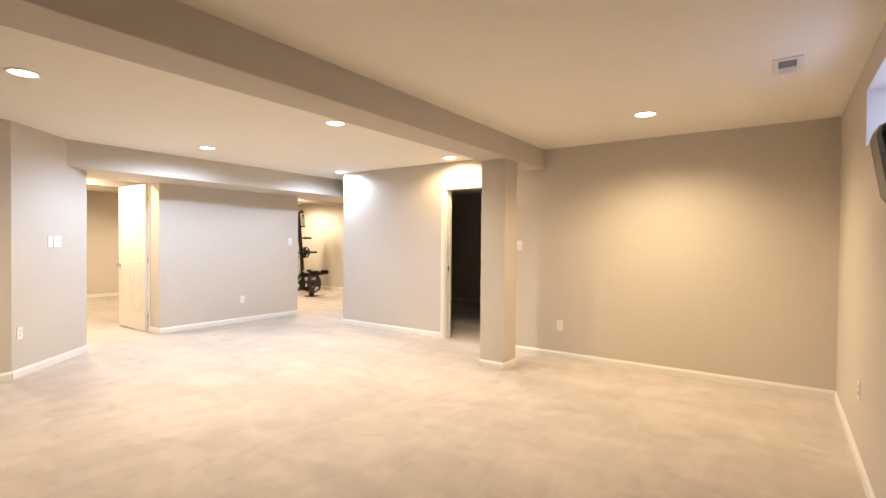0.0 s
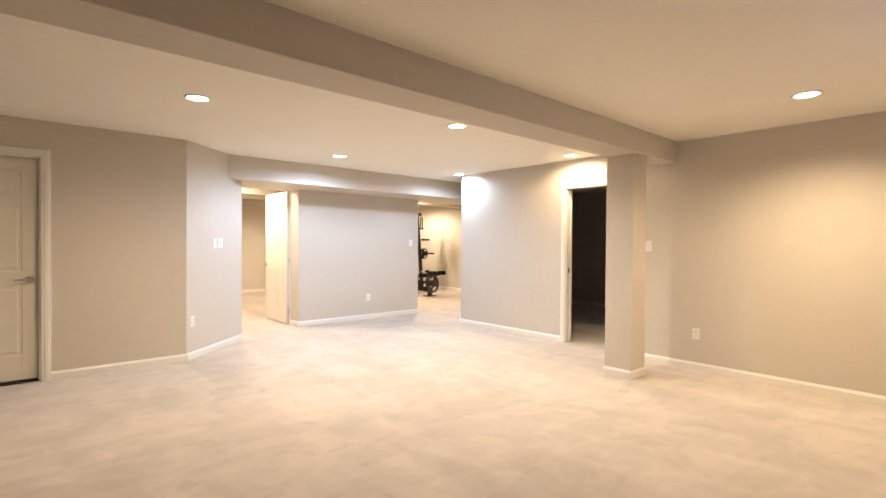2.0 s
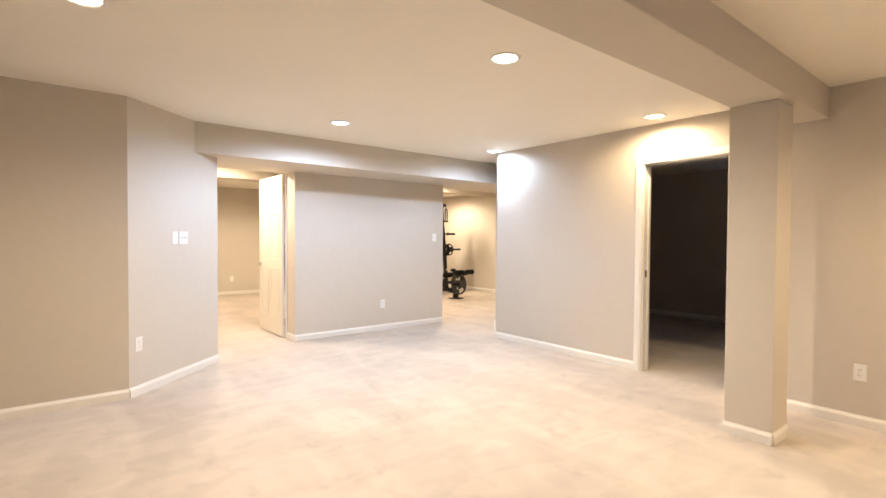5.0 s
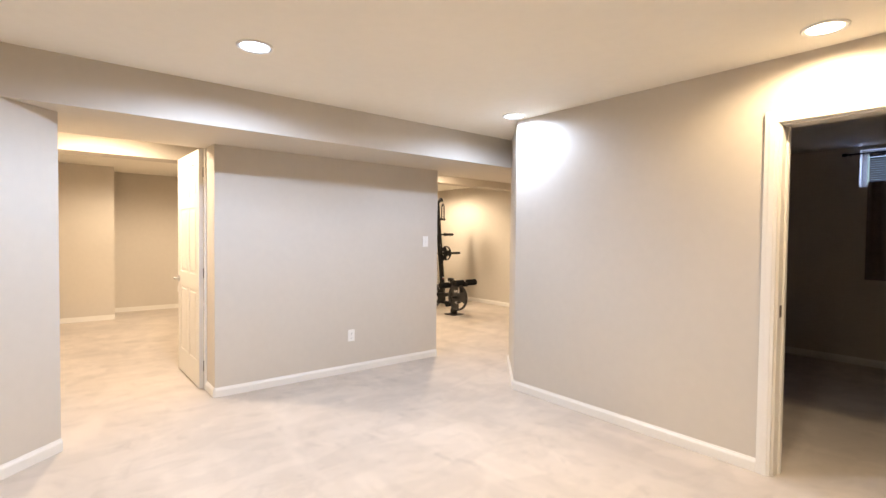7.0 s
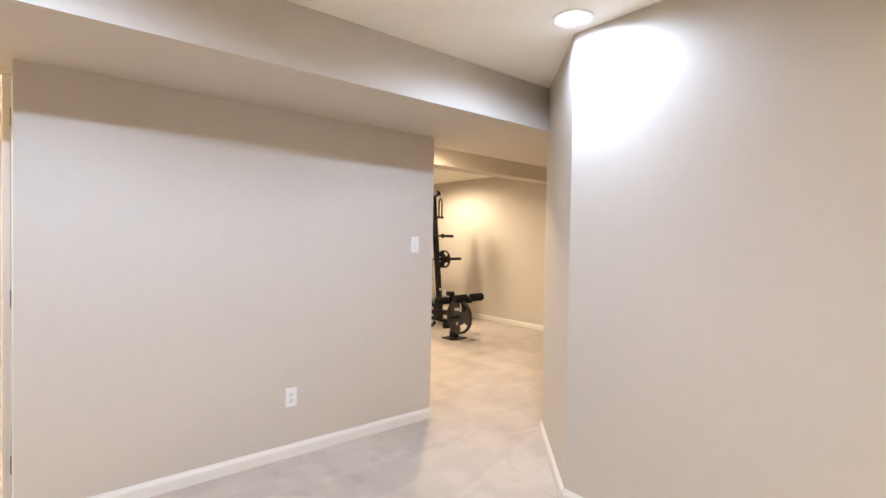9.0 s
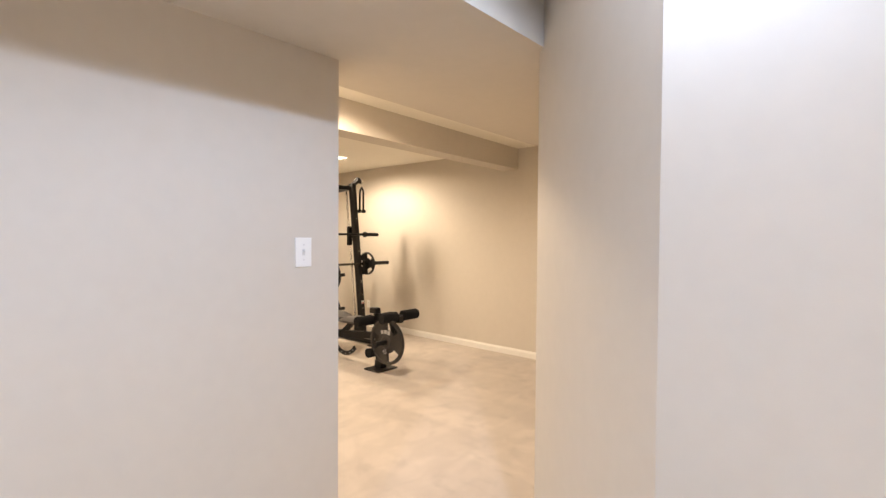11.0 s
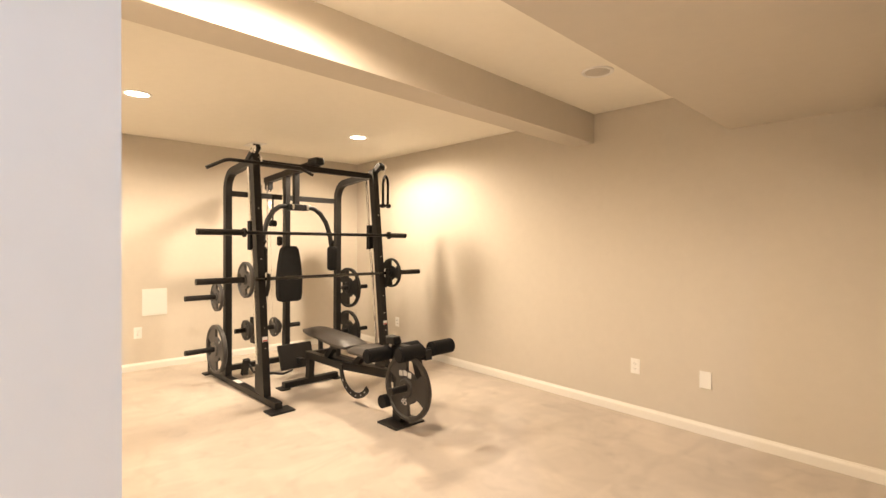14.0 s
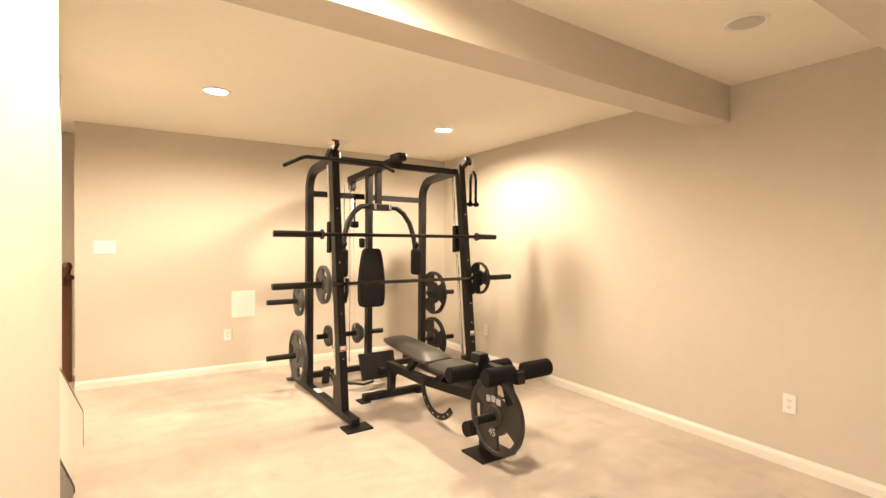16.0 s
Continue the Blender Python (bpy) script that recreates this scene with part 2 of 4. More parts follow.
# beams and soffit
def bulkhead(name, lo, hi, label):
    structure(name, box(bmesh.new(), lo, hi, 0.006), PAINT, label, "beam")


bulkhead("beam_main", (-2.58, SOUTH, 2.193), (-2.24, ALCOVE_N, CEIL + 0.01), "greige boxed-in ceiling beam running to the wall")
structure("soffit", prism(bmesh.new(), [(-6.378, 1.80), (-6.378, GYM_N), (-7.50, GYM_N), (-7.38, STAIR_Y), (-7.38, 1.80)], 2.126, CEIL + 0.01), PAINT, "greige boxed-in duct soffit along the ceiling", "beam")
structure("beam_gym", prism(bmesh.new(), [(-8.335, STAIR_Y), (-8.51, GYM_N), (-8.725, GYM_N), (-8.55, STAIR_Y)], 2.18, CEIL + 0.01), PAINT, "cream boxed-in ceiling beam in the exercise room", "beam")
bulkhead("beam_hall", (-8.79, HALL_S, 2.15), (-8.51, STAIR_Y - 0.24, CEIL + 0.01), "cream boxed-in ceiling beam in the back hall")

# ---- column, baseboards, trim ----
COL = (-2.58, 4.385, -2.295, 4.66)
structure("column", box(bmesh.new(), (COL[0], COL[1], 0), (COL[2], COL[3], 2.192), 0.006), PAINT, "square greige drywall column under the beam", "column")


def baseboard(a, b):
    """A moulded board along a wall from a to b, the room on its left."""
    a, b = Vector((*a, 0)), Vector((*b, 0))
    way = (b - a).normalized()
    out = Vector((-way.y, way.x, 0))
    bm = bmesh.new()
    ends = []
    for p in (a, b):
        ends.append([bm.verts.new(p + out * d + Vector((0, 0, z))) for d, z in ((-0.001, 0.001), (0.014, 0.001), (0.014, 0.056), (0.011, 0.065), (0.006, 0.073), (0.004, 0.081), (-0.001, 0.081))])
    n = len(ends[0])
    for i in range(n):
        k = (i + 1) % n
        bm.faces.new((ends[0][i], ends[0][k], ends[1][k], ends[1][i]))
    bm.faces.new(ends[0][::-1])
    bm.faces.new(ends[1])
    return structure("baseboard", bm, TRIM, "white moulded wooden baseboard on the carpet", "baseboard")


for a, b in (
    ((DOOR_X0 - 0.069, NORTH), DIAG_A), ((EAST, ALCOVE_N), (JOG_X, ALCOVE_N)), ((JOG_X, NORTH), (DOOR_X1 + 0.069, NORTH)), (DIAG_A, DIAG_B),
    ((MID, STAIR_Y), (MID, 3.178)), ((MID, 3.178), (MID - MID_T + 0.03, 3.178)), (ANG_B, ANG_A), (ANG_A, (WEST, WD1 + 0.069)),
    ((WEST, WD0 - 0.069), (WEST, SOUTH)), ((EAST, SOUTH), (EAST, ALCOVE_N)), ((WEST, SOUTH), (EAST, SOUTH)),
    ((MID, STAIR_Y), (-8.38, STAIR_Y)), ((-8.38, STAIR_Y - 0.28), (-10.75, STAIR_Y - 0.28)), ((-6.42, GYM_N), (GYM_W, GYM_N)), ((GYM_W, GYM_N), (GYM_W, 5.19)),
    ((-11.98, HALL_S), (-11.98, 2.88)), ((HALL_W, 2.88), (HALL_W, 5.19)), ((-11.98, 2.88), (HALL_W, 2.88)), ((-6.75, 2.10), (-6.75, HALL_S)),
    ((-6.76, HALL_S), (-11.98, HALL_S)), ((EAST, GYM_N), (-6.155, GYM_N)),
    ((COL[2], COL[1]), (COL[0], COL[1])), ((COL[2], COL[3]), (COL[2], COL[1])), ((COL[0], COL[1]), (COL[0], COL[3])), ((COL[0], COL[3]), (COL[2], COL[3])),
):
    baseboard(a, b)


def casing(name, m, width, height, depth):
    """Door trim: a jamb lining and flat moulded boards round an opening that spans 0..width in x and faces -y."""
    e = empty(name, m, "white painted door casing and jamb", "door frame", kind="structure")
    for nm, lo, hi in (("jamb", (0, 0.001, 0), (0.018, depth, height)), ("jamb", (width - 0.018, 0.001, 0), (width, depth, height)), ("head_jamb", (0, 0.001, height - 0.018), (width, depth, height))):
        part(nm, box(bmesh.new(), lo, hi, 0.002), TRIM, e)
    for nm, lo, hi in (("stop", (0.018, depth * 0.55, 0), (0.03, depth * 0.85, height - 0.018)), ("stop", (width - 0.03, depth * 0.55, 0), (width - 0.018, depth * 0.85, height - 0.018))):
        part(nm, box(bmesh.new(), lo, hi, 0.002), TRIM, e)
    for x0, x1 in ((-0.068, 0.005), (width - 0.005, width + 0.068)):
        bm = bmesh.new()
        box(bm, (x0, -0.016, 0), (x1, -0.0005, height + 0.0635), 0.004)
        box(bm, ((x0 + x1) / 2 - 0.012, -0.021, 0.0), ((x0 + x1) / 2 + 0.020, -0.014, height + 0.05), 0.004)
        part("casing_board", bm, TRIM, e)
    bm = bmesh.new()
    box(bm, (-0.068, -0.018, height - 0.005), (width + 0.068, -0.0005, height + 0.065), 0.004)
    part("casing_head", bm, TRIM, e)
    return e


frame_dark = casing("door_frame_1", pose(DOOR_X0, NORTH, 0), DOOR_X1 - DOOR_X0, DOOR_H, T)
part("strike_plate", box(bmesh.new(), (0.0175, 0.03, 0.93), (0.0205, 0.06, 1.0), 0.001), BRONZE, frame_dark, "dark metal strike plate")
for z in (0.22, 1.03):
    part("hinge_leaf", box(bmesh.new(), (DOOR_X1 - DOOR_X0 - 0.0205, 0.03, z - 0.045), (DOOR_X1 - DOOR_X0 - 0.0175, 0.065, z + 0.045), 0.001), STEEL, frame_dark, "steel hinge leaf")
casing("door_frame_2", pose(WEST, WD0, 0, 0, 0, 90), WD1 - WD0, 2.085, T)


def panel_door(name, m, width, height, label, handle_side, lever, hinges=True):
    """A six-panel leaf: x across from the hinge side at 0, faces at y = 0 and y = 0.035."""
    e = empty(name, m, label, "door", kind="structure")
    t, s, mid = 0.035, 0.115, 0.10
    rails = ((0.0, 0.23), (0.86, 1.0), (1.60, 1.70), (height - 0.12, height))
    bm = bmesh.new()
    box(bm, (0, 0.0075, 0), (width, t - 0.0075, height))
    for x0, x1 in ((0, s), (width / 2 - mid / 2, width / 2 + mid / 2), (width - s, width)):
        box(bm, (x0, 0, 0), (x1, t, height), 0.003)
    for z0, z1 in rails:
        box(bm, (s - 0.004, 0.0006, z0), (width - s + 0.004, t - 0.0006, z1), 0.003)
    part("leaf", bm, DOOR_PAINT, e)
    for x0, x1 in ((s, width / 2 - mid / 2), (width / 2 + mid / 2, width - s)):
        for (_, z0), (z1, _) in zip(rails, rails[1:]):
            part("panel", box(bmesh.new(), (x0 + 0.028, 0.0025, z0 + 0.028), (x1 - 0.028, t - 0.0025, z1 - 0.028), 0.005), DOOR_PAINT, e)
    hx = width - 0.06 if handle_side > 0 else 0.06
    for side in (-1, 1):
        y = -0.001 if side < 0 else t + 0.001
        bm = bmesh.new()
        rod(bm, (hx, y, 0.92), (hx, y + side * 0.010, 0.92), 0.032, 24)
        rod(bm, (hx, y, 0.92), (hx, y + side * 0.05, 0.92), 0.011)
        hd = part("handle", bm, STEEL, e, "brushed steel lever handle", True)
        bm = bmesh.new()
        if lever:
            far = hx - handle_side * 0.11
            rod(bm, (hx + handle_side * 0.008, y + side * 0.045, 0.92), (far, y + side * 0.047, 0.922), 0.009, 12, 0.007)
        else:
            bmesh.ops.create_uvsphere(bm, u_segments=20, v_segments=12, radius=0.028, matrix=Matrix.Translation((hx, y + side * 0.05, 0.92)))
        part("lever" if lever else "knob", bm, STEEL, hd, smooth=True)
    if hinges:
        for z in (0.2, 1.02, height - 0.2):
            bm = bmesh.new()
            rod(bm, (-0.006, -0.004, z - 0.045), (-0.006, -0.004, z + 0.045), 0.007, 12)
            box(bm, (-0.0015, -0.001, z - 0.045), (0.022, 0.0005, z + 0.045))
            part("hinge", bm, BRONZE, e, "dark metal hinge")
    return e


panel_door("door_1", pose(WEST - 0.06, WD0 + 0.022, 0.028, 0, 0, 90),
           WD1 - WD0 - 0.044, 2.035, "closed cream six-panel door with a steel lever", 1, True, False)
structure("threshold", box(bmesh.new(), (WEST - 0.11, WD0 + 0.02, 0.0), (WEST - 0.03, WD1 - 0.02, 0.012), 0.002), SLOT, "dark threshold under the closed door", "threshold")
panel_door("door_2", pose(MID - MID_T - 0.006, 3.157, 0.012, 0, 0, 180.5), 0.86, 2.108, "open cream six-panel door against the hall", 1, True)
bm = bmesh.new()
box(bm, (MID - MID_T + 0.002, 3.160, 0), (MID - MID_T + 0.03, 3.1765, 2.124), 0.002)
structure("door_frame_3", bm, TRIM, "cream painted hinge jamb of the open door", "door frame")


# ---- switches and sockets ----
SWITCH_SLOT = material("pale_switch_slot", (0.66, 0.65, 0.63), 0.5)
SCREW_PAINT = material("white_painted_screw", (0.68, 0.67, 0.65), 0.4)

def wall_plate(name, m, w, h, label, category):
    e = empty(name, m, label, category)
    bm = bmesh.new()
    box(bm, (-w / 2, -0.006, -h / 2), (w / 2, -0.0002, h / 2), 0.0025)
    part("plate", bm, PLASTIC, e)
    return e


def screw(e, x, z):
    part("screw", rod(bmesh.new(), (x, -0.0058, z), (x, -0.0068, z), 0.0035, 10), SCREW_PAINT, e)


def outlet(m, label="white duplex wall socket just above the baseboard"):
    e = wall_plate("wall_socket", m, 0.073, 0.117, label, "socket")
    for z in (-0.0195, 0.0195):
        bm = bmesh.new()
        box(bm, (-0.0165, -0.0085, z - 0.014), (0.0165, -0.0055, z + 0.014), 0.003)
        r = part("receptacle", bm, PLASTIC, e)
        bm = bmesh.new()
        for x in (-0.0065, 0.0065):
            box(bm, (x - 0.0012, -0.0092, z - 0.003), (x + 0.0012, -0.0082, z + 0.007))
        rod(bm, (0, -0.0082, z - 0.008), (0, -0.0092, z - 0.008), 0.0025, 10)
        part("slot", bm, SLOT, r)
    screw(e, 0, 0)
    return e


def toggle_switch(m, gangs, label):
    e = wall_plate("light_switch", m, 0.073 + 0.046 * (gangs - 1), 0.117, label, "switch")
    for i in range(gangs):
        x = (i - (gangs - 1) / 2) * 0.046
        part("switch_slot", box(bmesh.new(), (x - 0.006, -0.0066, -0.013), (x + 0.006, -0.0056, 0.013)), SWITCH_SLOT, e)
        part("toggle", box(bmesh.new(), (x - 0.0045, -0.019, 0.001), (x + 0.0045, -0.006, 0.011), 0.002), PLASTIC, e)
        for z in (-0.03, 0.03):
            screw(e, x, z)
    return e




def on_angled(s, z):
    """A place on the angled wall, s metres from its room corner."""
    n = Vector((ANG_B[0] - ANG_A[0], ANG_B[1] - ANG_A[1])).normalized()
    return pose(ANG_A[0] + n.x * s, ANG_A[1] + n.y * s, z, 0, 0, math.degrees(math.atan2(n.y, n.x)) )


outlet(pose(-2.03, ALCOVE_N, 0.38))
toggle_switch(pose(-2.545, ALCOVE_N, 1.295), 1, "white single toggle switch beside the column")
outlet(pose(EAST, 3.78, 0.45, 0, 0, -90))
outlet(pose(MID, 4.455, 0.372, 0, 0, 90))
toggle_switch(pose(MID, 5.376, 1.318, 0, 0, 90), 1, "white single toggle switch near the partition's end")
wall_plate("cable_plate", on_angled(0.535, 1.294), 0.073, 0.117, "blank white wall plate beside the switches", "wall plate")
toggle_switch(on_angled(0.648, 1.294), 2, "white double toggle switch on the angled wall")
outlet(on_angled(0.10, 0.42))
outlet(pose(HALL_W, 3.94, 0.355, 0, 0, 90))
outlet(pose(-8.132, GYM_N, 0.388))
wall_plate("cable_plate", pose(-7.623, GYM_N, 0.388), 0.078, 0.12, "blank white cable plate above the baseboard", "wall plate")
outlet(pose(GYM_W, 6.452, 0.39, 0, 0, 90))
outlet(pose(-11.21, GYM_N, 0.348))
toggle_switch(pose(GYM_W, 5.412, 1.292, 0, 0, 90), 3, "white triple toggle switch on the exercise room wall")
e = empty("access_panel", pose(GYM_W, 6.605, 0.70, 0, 0, 90), "white square access panel low on the wall", "access panel")
part("panel_frame", box(bmesh.new(), (-0.115, -0.006, -0.14), (0.115, -0.0002, 0.14), 0.002), PLASTIC, e)
part("panel_door", box(bmesh.new(), (-0.10, -0.009, -0.125), (0.10, -0.0055, 0.125), 0.002), PLASTIC, e)


# ---- ceiling fittings ----
UNLIT = material("unlit_lamp_glass", (0.55, 0.52, 0.47), 0.5)

def downlight(x, y, tone, lit=True):
    label = "lit recessed ceiling downlight with a white trim ring" if lit else "unlit recessed ceiling downlight with a white trim ring"
    e = empty("downlight", pose(x, y, CEIL), label, "ceiling light", "recessed downlights")
    part("trim_ring", lathe(bmesh.new(), [(0.098, -0.0005), (0.098, -0.006), (0.092, -0.010), (0.080, -0.008), (0.076, -0.0045), (0.076, -0.0005)], sides=40), PLASTIC, e, smooth=True)
    glow = glowing("lamp_glow", tone, 14.0) if lit else UNLIT
    bm = bmesh.new()
    if lit:
        lathe(bm, [(0.0005, -0.0075), (0.045, -0.007), (0.076, -0.0045)], sides=32)
    else:
        lathe(bm, [(0.076, -0.0045), (0.055, -0.0030), (0.054, -0.0050), (0.0005, -0.0065)], sides=32)
    part("lens" if lit else "bulb", bm, glow, e, "glowing lamp face" if lit else "dark unlit bulb", True)
    return e


for lx, ly, tone, watts, width in LAMPS:
    downlight(lx, ly, tone)
downlight(-7.97, 8.187, GYM, False)

e = empty("ceiling_vent", pose(0.06, 3.57, CEIL), "white slatted ceiling air vent, half its slats coloured as in shade", "air vent")
part("backing", box(bmesh.new(), (-0.045, -0.12, -0.003), (0.045, 0.12, -0.0005)), SHADED_VENT, e)
for x0, x1, y0, y1 in ((-0.075, -0.045, -0.155, 0.155), (0.045, 0.075, -0.155, 0.155), (-0.045, 0.045, -0.155, -0.12), (-0.045, 0.045, 0.12, 0.155)):
    part("vent_frame", box(bmesh.new(), (x0, y0, -0.009), (x1, y1, -0.0005), 0.002), PLASTIC, e)
# the first six slats get their shade from the darker colour
for i in range(12):
    y = -0.11 + i * 0.02
    part("slat", box(bmesh.new(), (-0.045, -0.0012, -0.009), (0.045, 0.0012, 0.004), m=pose(0, y, -0.006, 35)), SHADED_VENT if i < 6 else PLASTIC, e)


# ---- windows ----
def glass():
    m = bpy.data.materials.new("window_glass")
    m.use_nodes = True
    b = m.node_tree.nodes["Principled BSDF"]
    b.inputs["Base Color"].default_value = (0.95, 0.97, 1, 1)
    b.inputs["Roughness"].default_value, b.inputs["Transmission Weight"].default_value = 0.02, 1.0
    return m


GLASS = glass()


def high_window(name, m, w, h):
    """A small slider window, x across, facing -y."""
    e = empty(name, m, "small white high basement window", "window", kind="structure")
    f = 0.035
    for lo, hi in (((0, 0, 0), (w, 0.05, f)), ((0, 0, h - f), (w, 0.05, h)), ((0, 0, f), (f, 0.05, h - f)), ((w - f, 0, f), (w, 0.05, h - f)), ((w / 2 - f / 2, 0.004, f), (w / 2 + f / 2, 0.046, h - f))):
        part("window_frame", box(bmesh.new(), lo, hi, 0.003), PLASTIC, e)
    for x0, x1 in ((f, w / 2 - f / 2), (w / 2 + f / 2, w - f)):
        p = part("pane", box(bmesh.new(), (x0, 0.022, f), (x1, 0.027, h - f)), GLASS, e)
        p.visible_shadow = False
    return e


high_window("window_1", pose(EAST + 0.23, WY1 - 0.002, WZ0 + 0.002, 0, 0, -90), WY1 - WY0 - 0.004, WZ1 - WZ0 - 0.004)

# small wall-mounted speaker near the window
e = empty("wall_speaker", pose(EAST, 1.72, 1.545, 0, 0, -90), "black rounded speaker tilted on a wall bracket", "speaker")
part("speaker_body", box(bmesh.new(), (-0.09, -0.05, -0.11), (0.09, 0.05, 0.11), 0.03, m=pose(0, -0.135, 0, 9)), BLACK, e)
part("bracket", box(bmesh.new(), (-0.02, -0.10, -0.02), (0.02, -0.0005, 0.02), 0.004), BLACK, e)

# ---- dark room ----
structure("wall_dark_west", box(bmesh.new(), (-6.297, NORTH + 0.75, 0), (-6.155, GYM_N, CEIL)), PAINT, "greige wall of the unlit room")
high_window("window_2", pose(DW0 + 0.002, GYM_N + 0.13, DZ0 + 0.002), DW1 - DW0 - 0.004, DZ1 - DZ0 - 0.004)
e = empty("curtain_rod", pose(-3.56, GYM_N, 2.33), "thin black metal curtain rod above the dark window", "curtain rod")
part("rod", rod(bmesh.new(), (-0.62, -0.07, 0), (0.62, -0.07, 0), 0.009, 12), BLACK, e)
for x in (-0.6, 0.6):
    part("finial", rod(bmesh.new(), (x - 0.02, -0.07, 0), (x + 0.02, -0.07, 0), 0.016, 12), BLACK, e)
    part("rod_bracket", box(bmesh.new(), (x * 0.93 - 0.006, -0.075, -0.012), (x * 0.93 + 0.006, -0.0005, 0.012)), BLACK, e)
bm = bmesh.new()
rows = [[bm.verts.new((-3.965 + i * 0.009, GYM_N - 0.016 + 0.010 * math.sin(i * 0.55), z)) for i in range(90)] for z in (2.02, 1.5, 0.95)]
for p, q in zip(rows, rows[1:]):
    for i in range(89):
        bm.faces.new((p[i], p[i + 1], q[i + 1], q[i]))
bm.normal_update()
bmesh.ops.solidify(bm, geom=bm.faces[:], thickness=0.004)
thing("curtain", bm, CURTAIN, "dark cloth curtain covering the wall under the window", "curtain", smooth=True)

e = empty("window_blind", pose(DW0 + 0.075, GYM_N + 0.05, 2.0), "dark grey slatted blind drawn across the high window", "blind")
part("head_rail", box(bmesh.new(), (0, -0.02, 0.30), (0.80, 0.02, 0.335), 0.003), BLIND, e)
for i in range(12):
    part("slat", box(bmesh.new(), (0, -0.0125, -0.0006), (0.80, 0.0125, 0.0006), m=pose(0, 0, 0.012 + i * 0.0245, 62)), BLIND, e)

# ---- exercise machine ----
IRON = material("black_powder_coated_steel", (0.010, 0.009, 0.0085), 0.45, 0.0, vary=0.25, scale=12, bump=0.05, bump_scale=300, spec=0.3)
RUBBER = material("black_foam_rubber", (0.009, 0.0085, 0.0085), 0.85, vary=0.2, scale=15, bump=0.2, bump_scale=350, spec=0.2)
VINYL = material("charcoal_vinyl_upholstery", (0.05, 0.043, 0.038), 0.45, vary=0.12, scale=14, bump=0.15, bump_scale=420)
CHROME = material("polished_chrome", (0.90, 0.89, 0.88), 0.16, 1.0, vary=0.03)
GUN = material("dark_oiled_steel", (0.10, 0.10, 0.10), 0.25, 1.0, vary=0.1)
PLATE_GREY = material("grey_enamelled_cast_iron", (0.075, 0.073, 0.072), 0.4, 0.35, vary=0.2, scale=18, bump=0.12, bump_scale=200)
STICKER = material("white_paper_sticker", (0.75, 0.74, 0.71), 0.55, vary=0.03)
RED_INK = material("red_sticker_print", (0.45, 0.07, 0.05), 0.55)
LETTER = material("pale_grey_raised_letters", (0.45, 0.44, 0.42), 0.5)
WOOD = material("dark_stained_wood", (0.13, 0.05, 0.028), 0.35, vary=0.35, scale=9)


# the rack and the bench stand slightly turned to the walls
RACK = pose(-10.249, 7.625, 0, 0, 0, 2.28) @ Matrix.Scale(1.013, 4) @ Matrix.Translation((10.1, -7.8, 0))


def sweep(bm, points, w, h, side):
    """A rectangular tube along points: w across side, h square to it."""
    pts = [Vector(p) for p in points]
    s = Vector(side).normalized()
    rings = []
    for i, p in enumerate(pts):
        way = (pts[min(i + 1, len(pts) - 1)] - pts[max(i - 1, 0)]).normalized()
        up = way.cross(s).normalized()
        rings.append([bm.verts.new(p + s * a * w / 2 + up * b * h / 2) for a, b in ((-1, -1), (1, -1), (1, 1), (-1, 1))])
    for p, q in zip(rings, rings[1:]):
        for i in range(4):
            k = (i + 1) % 4
            bm.faces.new((p[i], p[k], q[k], q[i]))
    bm.faces.new(rings[0][::-1])
    bm.faces.new(rings[-1])
    edges = [e for e in bm.edges if sum(1 for f in e.link_faces) == 2 and e.calc_face_angle(0) > 1.2]
    bmesh.ops.bevel(bm, geom=edges, offset=0.004, segments=1, affect="EDGES")
    return bm


def bent_rod(bm, points, r, sides=12):
    """A round bar through points."""
    pts = [Vector(p) for p in points]
    rings = []
    ref = Vector((0.3, 0.2, 0.93))
    for i, p in enumerate(pts):
        way = (pts[min(i + 1, len(pts) - 1)] - pts[max(i - 1, 0)]).normalized()
        a = way.cross(ref).normalized()
        b = way.cross(a)
        rings.append([bm.verts.new(p + (a * math.cos(2 * math.pi * j / sides) + b * math.sin(2 * math.pi * j / sides)) * r) for j in range(sides)])
    for p, q in zip(rings, rings[1:]):
        for j in range(sides):
            k = (j + 1) % sides
            bm.faces.new((p[j], p[k], q[k], q[j]))
    bm.faces.new(rings[0][::-1])
    bm.faces.new(rings[-1])
    return bm


def arc(c, r, a0, a1, n, y):
    """Points of an arc in the plane of x and z, degrees from +x upwards."""
    return [(c[0] + r * math.cos(radians(a0 + (a1 - a0) * i / n)), y, c[1] + r * math.sin(radians(a0 + (a1 - a0) * i / n))) for i in range(n + 1)]


